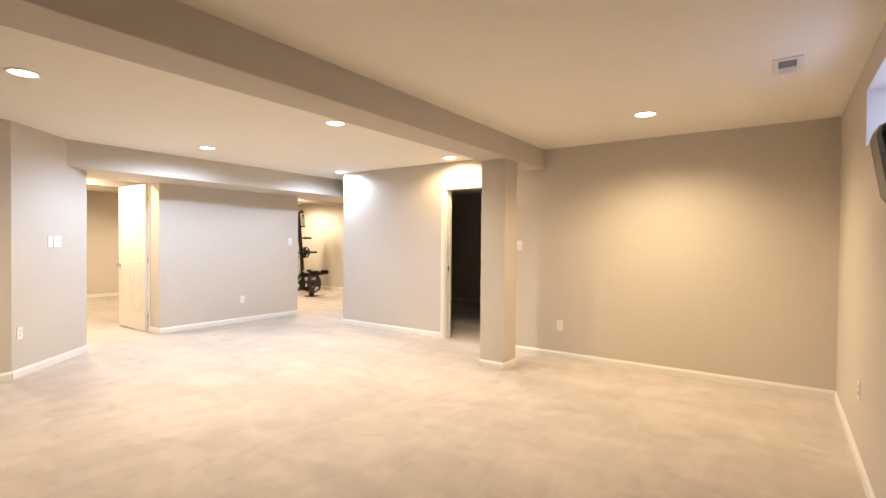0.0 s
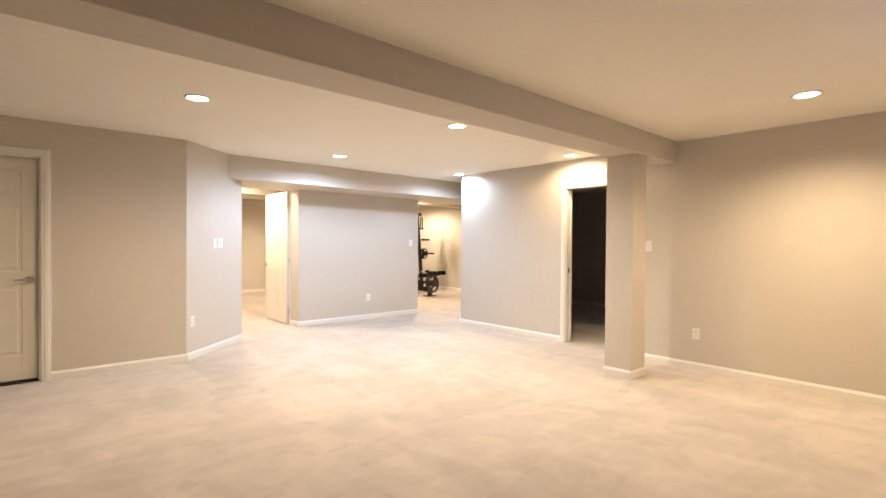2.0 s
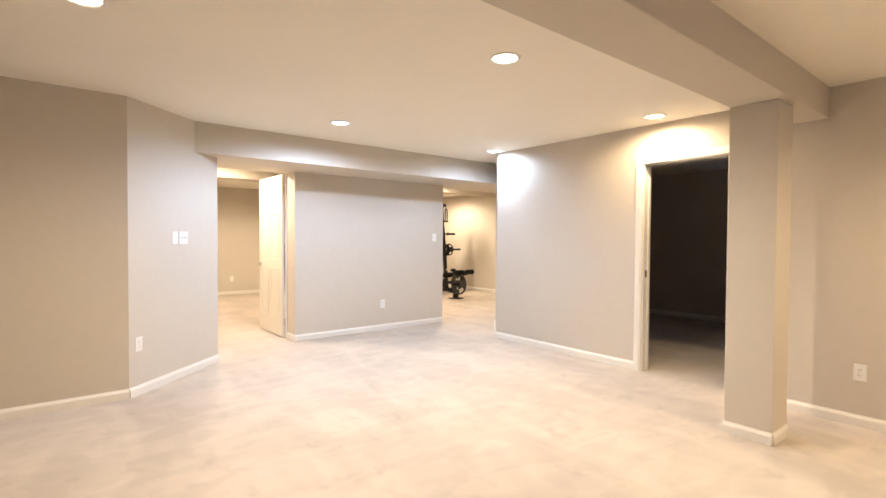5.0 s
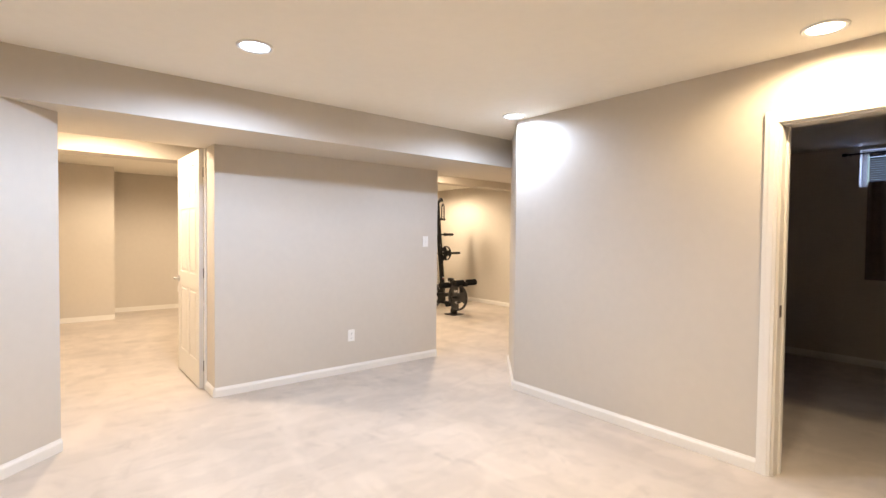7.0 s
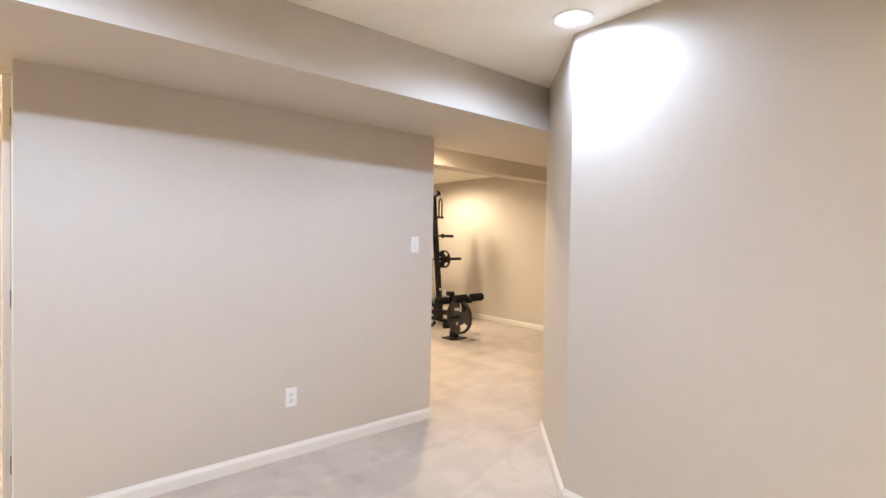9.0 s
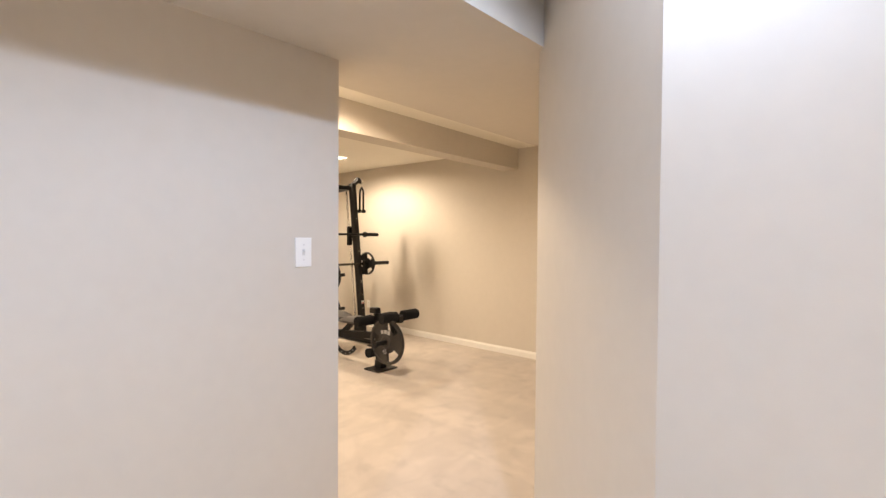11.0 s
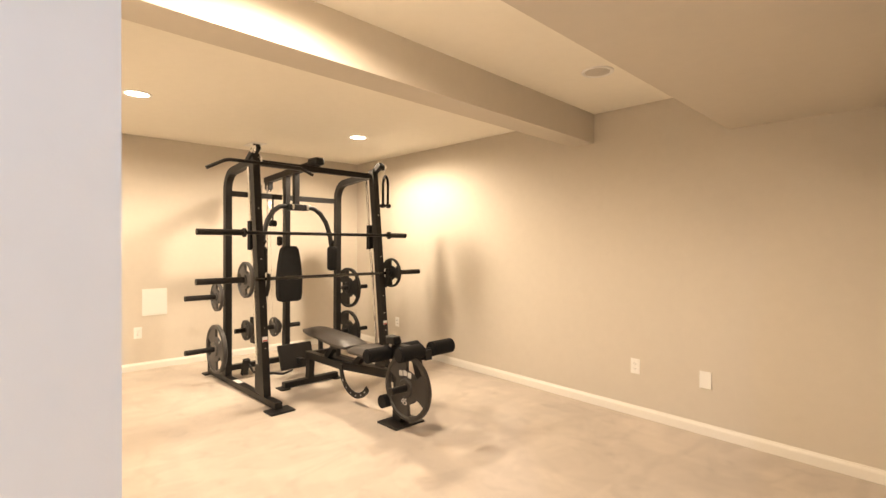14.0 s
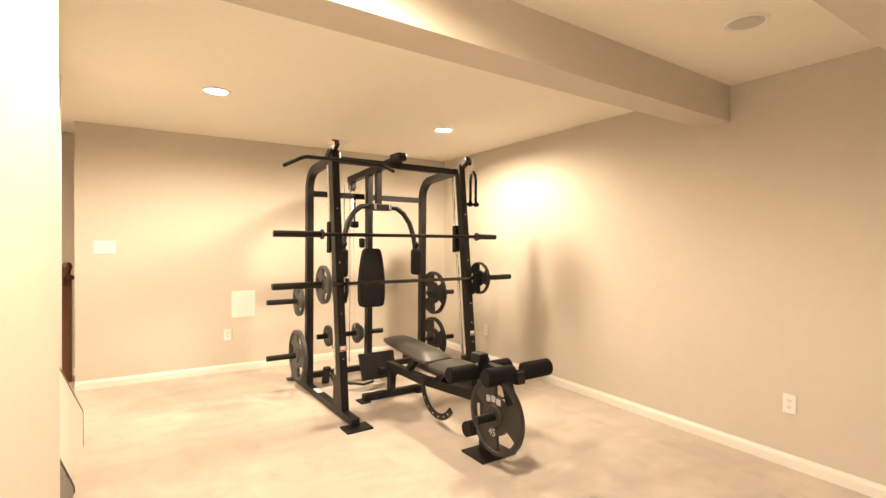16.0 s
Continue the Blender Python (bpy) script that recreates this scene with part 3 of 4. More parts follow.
def plate_mesh(r, t):
    """A grip weight plate round the y axis: rim, hub and web with three openings."""
    bm = bmesh.new()
    n = 60
    bands = (0.028, r * 0.36, r * 0.50, r * 0.86, r)
    rings = [[bm.verts.new((q * math.cos(2 * math.pi * i / n), 0, q * math.sin(2 * math.pi * i / n))) for i in range(n)] for q in bands]
    for b in range(4):
        for i in range(n):
            if b == 2 and (i - 6) % 20 < 9:
                continue
            k = (i + 1) % n
            bm.faces.new((rings[b][i], rings[b][k], rings[b + 1][k], rings[b + 1][i]))
    bm.normal_update()
    bmesh.ops.solidify(bm, geom=bm.faces[:], thickness=t * 0.55)
    mid = (min(v.co.y for v in bm.verts) + max(v.co.y for v in bm.verts)) / 2
    bmesh.ops.translate(bm, vec=(0, -mid, 0), verts=bm.verts)
    turn = pose(0, 0, 0, 90)
    lathe(bm, [(r * 0.90, -t / 2), (r * 0.97, -t / 2), (r, -t * 0.38), (r, t * 0.38), (r * 0.97, t / 2), (r * 0.90, t / 2), (r * 0.87, t * 0.3), (r * 0.87, -t * 0.3), (r * 0.90, -t / 2)], turn, 48)
    lathe(bm, [(0.026, -t * 0.6), (r * 0.26, -t * 0.6), (r * 0.30, -t * 0.4), (r * 0.30, t * 0.4), (r * 0.26, t * 0.6), (0.026, t * 0.6), (0.026, -t * 0.6)], turn, 32)
    return bm


def plate_on(at, r, t, mat, label):
    """A weight plate as a thing of its own on a bar or pin."""
    e = empty("weight_plate", RACK @ pose(*at), label, "weight plate", "weight plates on the machine")
    part("plate_casting", plate_mesh(r, t), mat, e, smooth=True)
    return e


MX, MY = -10.60, 7.84
machine = empty("exercise_machine", RACK @ pose(MX, MY, 0), "black steel home gym rack with pulleys, pads and bars", "exercise machine")


def loc(p):
    return Vector(p) - Vector((MX, MY, 0))


def tube(name, pts, w=0.06, h=0.06, side=(0, 1, 0), mat=None, parent=None, label=""):
    return part(name, sweep(bmesh.new(), [loc(p) for p in pts], w, h, side), mat or IRON, parent or machine, label)


def pipe(name, pts, r, mat=None, parent=None, label="", sides=14):
    return part(name, bent_rod(bmesh.new(), [loc(p) for p in pts], r, sides), mat or IRON, parent or machine, label, True)


def block(name, lo, hi, bevel=0.004, mat=None, parent=None, label="", m=None):
    """A rounded block; m turns it about its own middle."""
    c = (Vector(lo) + Vector(hi)) / 2
    half = (Vector(hi) - Vector(lo)) / 2
    bm = box(bmesh.new(), -half, half, bevel)
    bmesh.ops.transform(bm, matrix=Matrix.Translation(loc(c)) @ (m or Matrix()), verts=bm.verts)
    return part(name, bm, mat or IRON, parent or machine, label)


FRONT_LO, FRONT_HI = (-10.165, 0.06), (-10.395, 2.06)


def front_x(z):
    k = (z - FRONT_LO[1]) / (FRONT_HI[1] - FRONT_LO[1])
    return FRONT_LO[0] + (FRONT_HI[0] - FRONT_LO[0]) * k


LEFT, RIGHT = 7.215, 8.45
for side, y in ((-1, LEFT), (1, RIGHT)):
    tube("base_rail", [(-9.93, y, 0.04), (-11.40, y, 0.04)], 0.06, 0.05)
    block("foot_plate", (-9.985, y - 0.10, 0.0), (-9.845, y + 0.10, 0.014), 0.003)
    block("foot_plate", (-11.46, y - 0.07, 0.0), (-11.36, y + 0.07, 0.012), 0.003)
    part("bar_holder", rod(bmesh.new(), loc((-11.41, y - 0.0, 0.012)), loc((-11.41, y - 0.0, 0.17)), 0.028, 18), IRON, machine)
    tube("front_upright", [(front_x(0.06), y, 0.06), (front_x(2.06), y, 2.06)], 0.06, 0.075)
    c = (-10.83, 1.80)
    ry = y + (0.01 if side < 0 else -0.035)
    tube("rear_upright", [(-11.0, ry, 0.06), (-11.0, ry, 1.0), (-11.0, ry, 1.78)] + arc(c, 0.17, 172, 98, 6, ry) + [(-10.44, (y + ry) / 2, 2.005)], 0.06, 0.06)
    pipe("guide_rod", [(front_x(0.12) - 0.125, y, 0.12), (front_x(1.98) - 0.125, y, 1.98)], 0.014, CHROME, label="polished chrome guide rod")
    block("rod_clamp", (front_x(0.12) - 0.145, y - 0.025, 0.065), (front_x(0.12) - 0.03, y + 0.025, 0.30), 0.004)
    block("slider", (front_x(1.38) - 0.152, y - 0.027, 1.25), (front_x(1.38) - 0.098, y + 0.025, 1.50), 0.006, RUBBER)
    # bar catch on the upright
    bm = bmesh.new()
    sweep(bm, [loc((front_x(0.90) + 0.03, y + 0.035, 0.88)), loc((front_x(0.98) + 0.075, y + 0.035, 0.955)), loc((front_x(1.0) + 0.085, y + 0.035, 1.06))], 0.012, 0.05, (0, 1, 0))
    part("bar_catch", bm, IRON, machine)
    for z in (0.45, 0.62, 0.79, 1.18, 1.6):
        part("bolt", rod(bmesh.new(), loc((front_x(z) + 0.036, y, z)), loc((front_x(z) + 0.042, y, z)), 0.006, 8), CHROME, machine)
    block("spec_sticker", (front_x(0.52) + 0.0385, y - 0.022, 0.50), (front_x(0.52) + 0.0395, y + 0.022, 0.545), 0.0, STICKER, label="small white warning sticker")
    block("sticker_stripe", (front_x(0.52) + 0.0393, y - 0.020, 0.507), (front_x(0.52) + 0.0402, y + 0.020, 0.519), 0.0, RED_INK)
    # pulley head on the upright
    k = pose(0, 0, 0, 0, -32)
    block("pulley_housing", (-10.47, y - 0.028 + side * 0.02, 2.035), (-10.27, y + 0.028 + side * 0.02, 2.085), 0.006, m=k)
    part("pulley", lathe(bmesh.new(), [(0.008, -0.012), (0.034, -0.012), (0.028, 0), (0.034, 0.012), (0.008, 0.012), (0.008, -0.012)], Matrix.Translation(loc((-10.29, y + side * 0.055, 2.085))) @ pose(0, 0, 0, 90), 24), CHROME, machine, "chrome pulley wheel", True)

block("rail_sticker", (-10.79, LEFT - 0.024, 0.0652), (-10.66, LEFT + 0.024, 0.0662), 0.0, STICKER, label="white paper label on the base rail")
tube("top_front_bar", [(-10.40, LEFT, 1.995), (-10.40, RIGHT, 1.995)], 0.05, 0.05, (1, 0, 0))
tube("rear_cross_bar", [(-11.03, LEFT, 1.775), (-11.03, RIGHT, 1.775)], 0.05, 0.05, (1, 0, 0))
tube("base_cross_bar", [(-11.0, LEFT, 0.13), (-11.0, RIGHT, 0.13)], 0.05, 0.05, (1, 0, 0))
tube("top_beam", [(-10.36, 7.79, 2.05), (-11.42, 7.79, 1.98)], 0.06, 0.06)
block("top_beam_cap", (-10.46, 7.74, 2.03), (-10.30, 7.84, 2.10), 0.02)
tube("centre_post", [(-10.96, 7.79, 0.10), (-10.96, 7.79, 1.99)], 0.05, 0.075)
tube("arm_hanger", [(-10.76, 7.79, 1.64), (-10.76, 7.79, 2.0)], 0.05, 0.05)
block("arm_bracket", (-10.80, 7.68, 1.63), (-10.69, 7.90, 1.69), 0.008)
for y in (7.725, 7.875):
    block("arm_bracket_sleeve", (-10.77, y - 0.012, 1.637), (-10.682, y + 0.012, 1.688), 0.004, CHROME, label="chrome sleeve")
part("rear_pulley", lathe(bmesh.new(), [(0.008, -0.012), (0.045, -0.014), (0.036, 0), (0.045, 0.014), (0.008, 0.012), (0.008, -0.012)], Matrix.Translation(loc((-11.36, 7.79, 1.90))) @ pose(0, 0, 0, 90), 24), IRON, machine, smooth=True)
block("pulley_fork", (-11.41, 7.765, 1.88), (-11.31, 7.815, 1.97), 0.006)
for sgn in (-1, 1):
    y0 = 7.79 + sgn * 0.09
    pts = [(-10.74, y0, 1.665), (-10.74, y0 + sgn * 0.09, 1.66), (-10.73, y0 + sgn * 0.16, 1.61), (-10.72, y0 + sgn * 0.22, 1.52), (-10.71, y0 + sgn * 0.26, 1.40), (-10.70, y0 + sgn * 0.28, 1.24), (-10.70, y0 + sgn * 0.28, 1.08)]
    pipe("press_arm", pts, 0.024)
    block("arm_pad", (-10.74, y0 + sgn * 0.28 - 0.045, 1.03), (-10.65, y0 + sgn * 0.28 + 0.045, 1.28), 0.028, RUBBER, label="black foam arm pad")
    pipe("arm_grip", [(-10.70, y0 + sgn * 0.28, 1.28), (-10.66, y0 + sgn * 0.27, 1.33)], 0.018, RUBBER)
# tapered back pad
bm = bmesh.new()
rows = ((0.725, 0.085), (0.74, 0.115), (0.80, 0.128), (0.95, 0.130), (1.10, 0.115), (1.20, 0.098), (1.255, 0.085), (1.28, 0.060))
front = [bm.verts.new(loc((-10.865, 7.79 + s * w, z))) for z, w in rows for s in (-1, 1)]
back = [bm.verts.new(loc((-10.925, 7.79 + s * w, z))) for z, w in rows for s in (-1, 1)]
n = len(rows)
for k in range(n - 1):
    a, b, c, d = 2 * k, 2 * k + 1, 2 * k + 3, 2 * k + 2
    bm.faces.new((front[a], front[b], front[c], front[d]))
    bm.faces.new((back[d], back[c], back[b], back[a]))
    bm.faces.new((front[b], back[b], back[c], front[c]))
    bm.faces.new((back[a], front[a], front[d], back[d]))
bm.faces.new((back[0], back[1], front[1], front[0]))
bm.faces.new((front[-2], front[-1], back[-1], back[-2]))
bmesh.ops.bevel(bm, geom=[e for e in bm.edges if e.calc_face_angle(0) > 1.2], offset=0.018, segments=3, affect="EDGES")
part("back_pad", bm, RUBBER, machine, "black tapered upholstered back pad", True)
part("pad_knob", rod(bmesh.new(), loc((-10.94, 7.71, 1.30)), loc((-10.90, 7.69, 1.36)), 0.028, 14), IRON, machine)
# weight carriage, guide rods and cables
for y in (7.62, 7.68):
    pipe("carriage_rod", [(-11.16, y, 0.10), (-11.16, y, 1.90)], 0.006, CHROME, sides=8)
pipe("cable", [(-11.34, 7.79, 1.90), (-11.12, 7.72, 0.5)], 0.003, CHROME, sides=6)
pipe("cable", [(-10.92, 7.73, 1.85), (-10.92, 7.73, 0.42)], 0.003, CHROME, sides=6)
pipe("handle_strap", [(-10.86, 7.60, 1.78), (-10.86, 7.60, 1.52)], 0.008, RUBBER)
part("handle_ball", rod(bmesh.new(), loc((-10.86, 7.57, 1.50)), loc((-10.86, 7.63, 1.50)), 0.03, 14), RUBBER, machine)
pipe("carriage_pin", [(-11.12, 7.34, 0.445), (-11.12, 8.02, 0.445)], 0.024)
block("carriage_block", (-11.20, 7.52, 0.30), (-11.10, 7.60, 0.56), 0.006)
# tilted foot plate at the low pulley
block("foot_rest", (-10.73, 7.60, 0.09), (-10.705, 7.95, 0.33), 0.004, m=pose(0, 0, 0, 0, -22))
tube("low_rail", [(-11.0, 7.79, 0.17), (-10.62, 7.79, 0.17)], 0.05, 0.05)
pipe("low_handle", [(-10.66, 7.50, 0.10), (-10.60, 7.58, 0.09), (-10.56, 7.66, 0.12)], 0.011)
pipe("low_handle_arm", [(-10.82, 7.33, 0.22), (-10.74, 7.36, 0.12), (-10.64, 7.50, 0.10)], 0.012)
block("low_bracket", (-10.84, 7.29, 0.08), (-10.80, 7.35, 0.24), 0.006, m=pose(0, 0, 0, 0, 20))
# storage pins
for y, s in ((LEFT, -1), (RIGHT, 1)):
    for z in (0.325, 0.81):
        pipe("storage_pin", [(-11.0, y + s * 0.03, z), (-11.0, y + s * 0.36, z)], 0.024)

# bars: sleeves at both ends of a thinner grip
def barbell(name, x, z, y0, y1, s0, s1, label):
    e = empty(name, RACK @ pose(x, (y0 + y1) / 2, z), label, "barbell")
    o = (y0 + y1) / 2
    part("grip", rod(bmesh.new(), (0, y0 + s0 - 0.02 - o, 0), (0, y1 - s1 + 0.02 - o, 0), 0.0145, 16), IRON if z > 1.2 else GUN, e, smooth=True)
    for a, b in ((y0 - o, y0 + s0 - o), (y1 - s1 - o, y1 - o)):
        part("sleeve", rod(bmesh.new(), (0, a, 0), (0, b, 0), 0.0245, 20), IRON, e, smooth=True)
    for y in (y0 + s0 - o, y1 - s1 - o):
        part("collar", rod(bmesh.new(), (0, y - 0.008, 0), (0, y + 0.008, 0), 0.038, 20), IRON, e, smooth=True)
    return e


barbell("smith_bar", front_x(1.395) + 0.052, 1.395, 6.72, 8.78, 0.36, 0.22, "black guided bar held across the uprights")
barbell("loaded_barbell", front_x(1.015) + 0.055, 1.016, 6.70, 8.93, 0.40, 0.42, "loaded barbell resting in the catches")
bx = front_x(1.015) + 0.055
plate_on((bx, 7.075, 1.016), 0.145, 0.03, PLATE_GREY, "small grey iron weight plate on the barbell")
plate_on((bx, 8.555, 1.016), 0.147, 0.03, IRON, "small black iron weight plate on the barbell")
plate_on((-11.0, 7.125, 0.325), 0.225, 0.04, PLATE_GREY, "large grey iron weight plate on a storage pin")
plate_on((-11.0, 7.13, 0.81), 0.135, 0.03, PLATE_GREY, "grey iron weight plate on a storage pin")
plate_on((-11.0, 8.56, 0.325), 0.225, 0.04, IRON, "large black iron weight plate on a storage pin")
plate_on((-11.0, 8.56, 0.81), 0.225, 0.04, IRON, "large black iron weight plate on a storage pin")
for y in (7.45, 7.74):
    plate_on((-11.12, y, 0.445), 0.10, 0.028, PLATE_GREY, "small grey weight plate on the carriage")
    plate_on((-11.12, y + 0.034, 0.445), 0.075, 0.022, PLATE_GREY, "small grey weight plate on the carriage")

e = empty("pulldown_bar", RACK @ pose(-10.30, 7.215, 1.97), "long black bent pulldown bar on the rack", "pulldown bar")
part("bar", bent_rod(bmesh.new(), [(0.05, -0.43, -0.085), (0.05, -0.30, -0.015), (0.05, -0.26, -0.003), (0.05, 0.0, 0), (0.05, 0.34, -0.003), (0.05, 0.37, -0.012), (0.07, 0.46, -0.055)], 0.014, 14), IRON, e, smooth=True)
part("hook", bent_rod(bmesh.new(), [(0.0, 0, 0.05), (0.045, 0, 0.05), (0.05, 0, 0)], 0.006, 8), CHROME, e, smooth=True)

e = empty("tricep_rope", RACK @ pose(-10.38, 8.60, 2.06), "black tricep rope hanging from the pulley", "rope")
part("clip", bent_rod(bmesh.new(), [(0.03, -0.06, 0.02), (0.015, -0.02, -0.005), (0, 0, -0.04)], 0.006, 8), CHROME, e, smooth=True)
for s in (-1, 1):
    part("strand", bent_rod(bmesh.new(), [(0, 0, -0.04), (0, s * 0.022, -0.07), (0, s * 0.032, -0.12), (0, s * 0.032, -0.34)], 0.013, 12), RUBBER, e, smooth=True)
    bm = bmesh.new()
    bmesh.ops.create_uvsphere(bm, u_segments=16, v_segments=10, radius=0.031, matrix=Matrix.Translation((0, s * 0.036, -0.355)) @ Matrix.Diagonal((1, 1, 0.8, 1)))
    part("rope_end", bm, RUBBER, e, smooth=True)

# ---- bench ----
BX, BY = -9.8, 7.76
bench = empty("weight_bench", RACK @ pose(BX, BY, 0), "black weight bench with leg lever in front of the rack", "bench")
MX, MY = BX, BY
tube("rear_foot", [(-10.43, 7.50, 0.035), (-10.43, 8.05, 0.035)], 0.06, 0.05, (1, 0, 0), parent=bench)
for y in (7.50, 8.04):
    block("foot_pad", (-10.49, y - 0.045, 0.0), (-10.37, y + 0.045, 0.012), 0.003, parent=bench)
tube("rear_leg", [(-10.43, 7.76, 0.06), (-10.41, 7.76, 0.27)], 0.055, 0.06, parent=bench)
tube("main_rail", [(-10.46, 7.76, 0.27), (-9.9, 7.76, 0.275), (-9.25, 7.76, 0.33), (-9.10, 7.76, 0.34)], 0.055, 0.065, parent=bench)
tube("back_support", [(-10.12, 7.76, 0.30), (-10.0, 7.76, 0.42), (-9.75, 7.76, 0.47)], 0.045, 0.05, parent=bench)
tube("seat_support", [(-9.70, 7.76, 0.30), (-9.55, 7.76, 0.43)], 0.045, 0.05, parent=bench)
tube("front_leg", [(-9.10, 7.76, 0.01), (-9.12, 7.76, 0.50)], 0.06, 0.08, parent=bench)
block("front_foot", (-9.20, 7.62, 0.0), (-8.98, 7.89, 0.014), 0.003, parent=bench)
block("foot_gusset", (-9.15, 7.72, 0.014), (-9.05, 7.80, 0.09), 0.006, parent=bench)
part("adjust_arc", sweep(bmesh.new(), [loc(p) for p in arc((-9.60, 0.30), 0.205, 178, 325, 14, 7.70)], 0.012, 0.045, (0, 1, 0)), IRON, bench)
for a in (215, 235, 255, 275, 295, 312):
    x, z = -9.60 + 0.205 * math.cos(radians(a)), 0.30 + 0.205 * math.sin(radians(a))
    part("arc_hole", rod(bmesh.new(), loc((x, 7.6925, z)), loc((x, 7.6935, z)), 0.007, 10), LETTER, bench)


def cushion(name, x0, x1, w0, w1, z0, z1, thick, label):
    """A rounded pad along x with widths w0, w1 and tilted from z0 to z1."""
    bm = bmesh.new()
    n, m = 10, 9
    top, low = [], []
    for i in range(n + 1):
        k = i / n
        w = (w0 + (w1 - w0) * k) * (0.80 + 0.20 * min(1, math.sin(math.pi * min(max(k, 0.0), 1.0)) * 2.2))
        for j in range(m):
            s = -1 + 2 * j / (m - 1)
            crown = (1 - abs(s) ** 5) * (1 - abs(2 * k - 1) ** 7)
            p = loc((x0 + (x1 - x0) * k, 7.76 + s * w / 2, z0 + (z1 - z0) * k))
            top.append(bm.verts.new(p + Vector((0, 0, thick * (0.35 + 0.65 * crown)))))
            low.append(bm.verts.new(p))
    for i in range(n):
        for j in range(m - 1):
            a, b, c, d = i * m + j, i * m + j + 1, (i + 1) * m + j + 1, (i + 1) * m + j
            bm.faces.new((top[a], top[b], top[c], top[d]))
            bm.faces.new((low[d], low[c], low[b], low[a]))
    for i in range(n):
        for j in (0, m - 1):
            a, b = i * m + j, (i + 1) * m + j
            bm.faces.new((top[a], top[b], low[b], low[a]))
    for i in (0, n):
        for j in range(m - 1):
            a, b = i * m + j, i * m + j + 1
            bm.faces.new((top[a], top[b], low[b], low[a]))
    return part(name, bm, VINYL, bench, label, True)


cushion("backrest", -10.40, -9.68, 0.22, 0.29, 0.50, 0.455, 0.06, "charcoal vinyl backrest pad")
cushion("seat", -9.64, -9.22, 0.28, 0.30, 0.445, 0.45, 0.055, "charcoal vinyl seat pad")
# leg lever and rollers
tube("lever_post", [(-9.17, 7.76, 0.45), (-9.15, 7.76, 0.60)], 0.05, 0.05, parent=bench)
block("lever_knob", (-9.20, 7.69, 0.575), (-9.10, 7.76, 0.635), 0.01, parent=bench)
tube("leg_lever", [(-9.14, 7.76, 0.535), (-8.80, 7.76, 0.545)], 0.06, 0.07, parent=bench)
tube("lever_drop", [(-8.94, 7.76, 0.53), (-8.86, 7.76, 0.30)], 0.05, 0.05, parent=bench)
pipe("plate_pin", [(-8.86, 7.80, 0.335), (-8.86, 7.47, 0.335)], 0.024, IRON, bench, "dark steel plate pin")
for x, z, y0, y1 in ((-8.83, 0.575, 7.50, 8.02), (-9.19, 0.505, 7.50, 8.02)):
    pipe("roller_bar", [(x, y0 + 0.02, z), (x, y1 - 0.02, z)], 0.012, IRON, bench)
    for a, b in ((y0 + 0.01, 7.72), (7.80, y1 - 0.01)):
        bm = bmesh.new()
        rod(bm, loc((x, a, z)), loc((x, b, z)), 0.052, 24)
        bmesh.ops.bevel(bm, geom=[ed for ed in bm.edges if ed.calc_face_angle(0) > 1], offset=0.01, segments=2, affect="EDGES")
        part("foam_roller", bm, RUBBER, bench, "black foam roller", True)
pipe("low_roller_bar", [(-9.07, 7.57, 0.20), (-9.07, 7.78, 0.20)], 0.012, IRON, bench)
part("low_roller", rod(bmesh.new(), loc((-9.07, 7.56, 0.20)), loc((-9.07, 7.66, 0.20)), 0.046, 24), RUBBER, bench, "black foam roller", True)

big = plate_on((-8.86, 7.62, 0.335), 0.225, 0.04, material("black_grip_plate", (0.020, 0.017, 0.015), 0.5, 0.0, vary=0.2, scale=20, bump=0.1, bump_scale=200), "large black grip weight plate marked 45")
words = bpy.data.curves.new("numerals", "FONT")
words.body, words.size, words.extrude, words.align_x, words.align_y = "45", 0.062, 0.001, "CENTER", "CENTER"
holder = new("numerals", words)
flat = bpy.data.meshes.new_from_object(holder.evaluated_get(bpy.context.evaluated_depsgraph_get()))
bpy.data.objects.remove(holder)
flat.materials.append(LETTER)
num = new("numerals", flat)
num.parent = big
num.matrix_basis = pose(-0.01, -0.0225, -0.095, 90, 0, 0)
for i, x in enumerate((-0.045, 0.0, 0.045)):
    bm = bmesh.new()
    box(bm, (x - 0.018, -0.0232, 0.083 - abs(x) * 0.15), (x + 0.018, -0.0210, 0.120 - abs(x) * 0.15), 0.004)
    part("maker_mark", bm, LETTER, big)

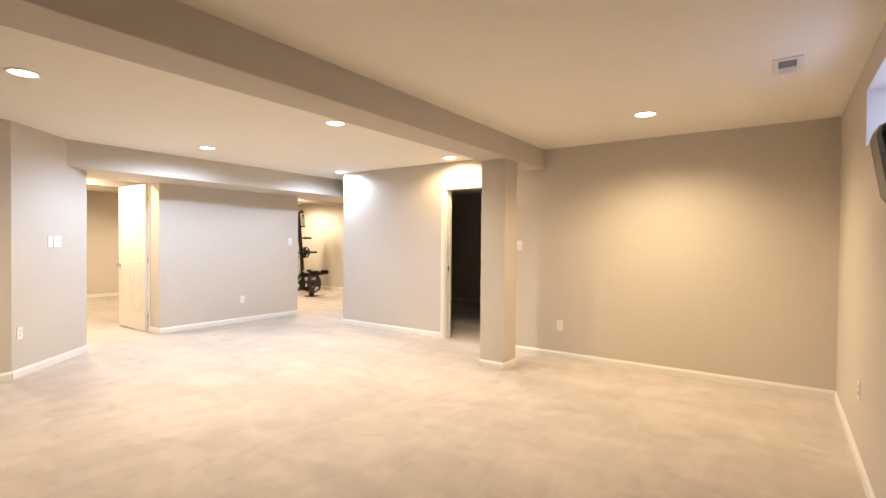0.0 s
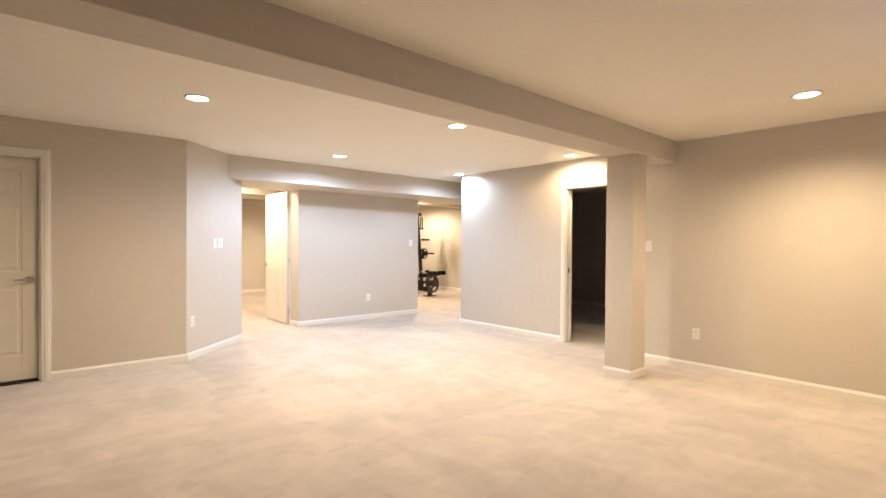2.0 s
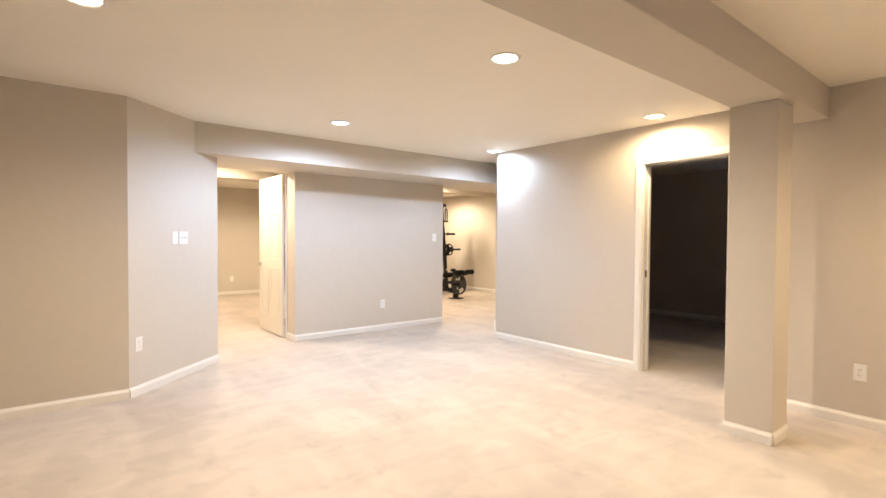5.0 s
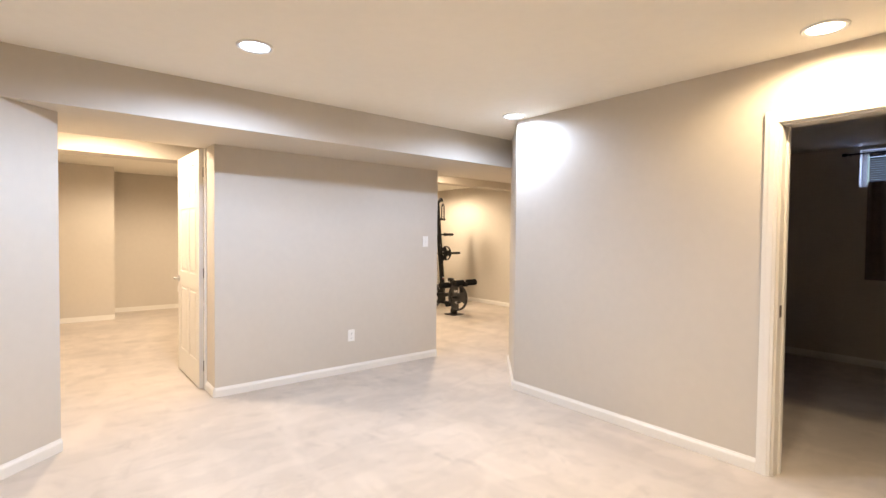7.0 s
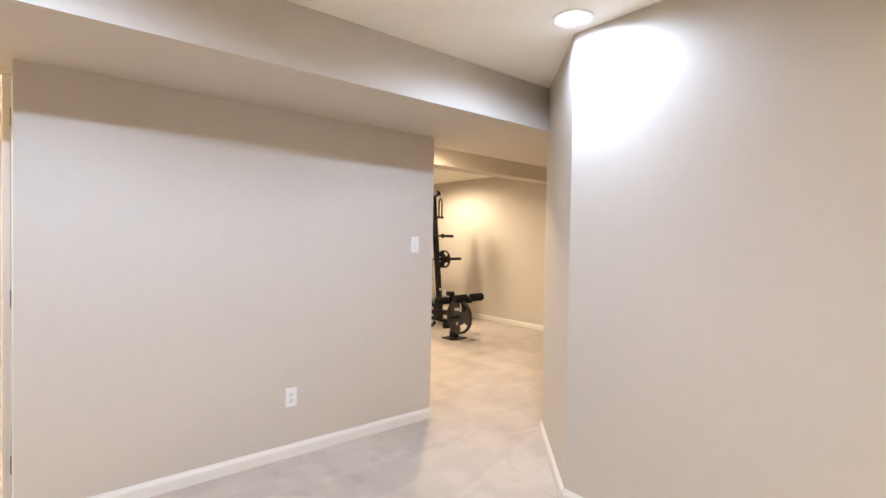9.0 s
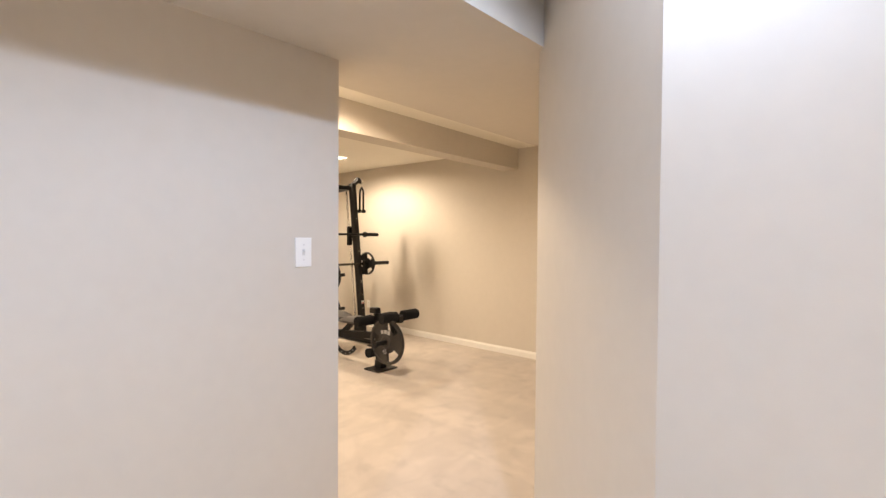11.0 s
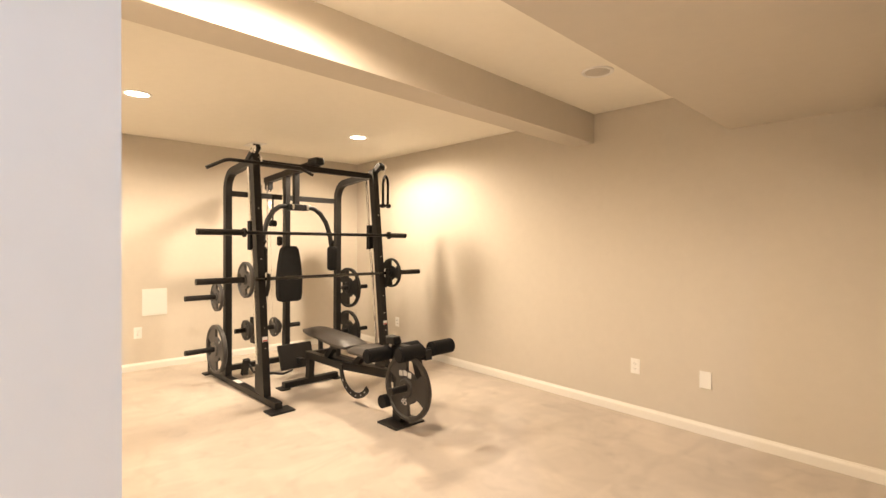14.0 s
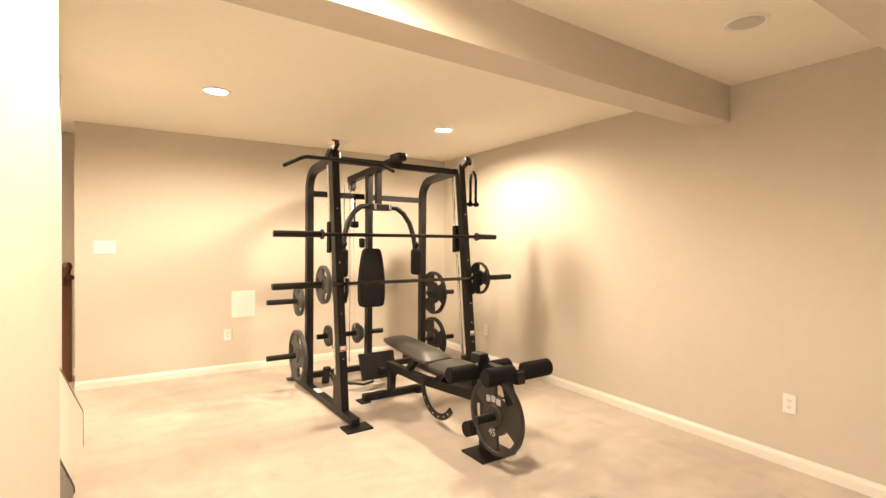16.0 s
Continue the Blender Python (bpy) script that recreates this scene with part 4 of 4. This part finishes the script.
# ---- things along the wall beside the opening ----
def sloped_panel(name, at, profile, thick, mat, label, edge):
    """An upright board with a sloping top from (x, z) pairs, with a dark strip along the slope."""
    e = empty(name, at, label, "stair skirt")
    bm = bmesh.new()
    sides = [[bm.verts.new((x, y, z)) for x, z in profile] for y in (0, thick)]
    bm.faces.new(sides[0])
    bm.faces.new(sides[1][::-1])
    for i in range(len(profile)):
        k = (i + 1) % len(profile)
        bm.faces.new((sides[0][k], sides[0][i], sides[1][i], sides[1][k]))
    part("board_face", bm, mat, e)
    (xa, za), (xb, zb) = profile[2], profile[3]
    part("board_edge", sweep(bmesh.new(), [(xa, thick / 2, za + 0.004), (xb, thick / 2, zb + 0.004), (xb - 0.004, thick / 2, 0.003)], thick + 0.006, 0.008, (0, 1, 0)), edge, e, "dark edge strip")
    return e


sloped_panel("stair_skirt", pose(-10.0, STAIR_Y - 0.18, 0), [(-0.645, 0), (0.45, 0), (0.45, 0.80), (-0.645, 0.235)], 0.02, TRIM, "white sloping stair skirt board with a dark edge", WOOD)
sloped_panel("stair_skirt", pose(-9.3, STAIR_Y - 0.155, 0), [(-0.66, 0), (0.25, 0), (0.25, 0.66), (-0.66, 0.03)], 0.02, BLACK, "black sloping board beside the white stair skirt", IRON)

e = empty("stair_newel", pose(-12.55, 5.09, 0), "dark stained wooden stair newel with handrail", "newel post")
part("post", box(bmesh.new(), (-0.036, -0.036, 0), (0.036, 0.036, 0.98), 0.006), WOOD, e)
part("cap", lathe(bmesh.new(), [(0.001, 1.15), (0.03, 1.14), (0.045, 1.10), (0.03, 1.06), (0.028, 1.03), (0.06, 1.01), (0.06, 0.98), (0.001, 0.98)], sides=20), WOOD, e, smooth=True)
part("handrail", sweep(bmesh.new(), [(0.0, -0.03, 0.93), (0.22, -0.03, 1.06)], 0.06, 0.05, (0, 1, 0)), WOOD, e)

e = empty("ceiling_vent", pose(-11.75, 7.50, CEIL), "small white slatted vent in the exercise room ceiling", "air vent")
part("backing", box(bmesh.new(), (-0.11, -0.05, -0.003), (0.11, 0.05, -0.0005)), SHADED_VENT, e)
for x0, x1, y0, y1 in ((-0.14, -0.11, -0.08, 0.08), (0.11, 0.14, -0.08, 0.08), (-0.11, 0.11, -0.08, -0.05), (-0.11, 0.11, 0.05, 0.08)):
    part("vent_frame", box(bmesh.new(), (x0, y0, -0.009), (x1, y1, -0.0005), 0.002), PLASTIC, e)
for i in range(10):
    part("slat", box(bmesh.new(), (-0.0012, -0.05, -0.009), (0.0012, 0.05, 0.004), m=pose(-0.099 + i * 0.022, 0, -0.006, 0, 35)), PLASTIC, e)
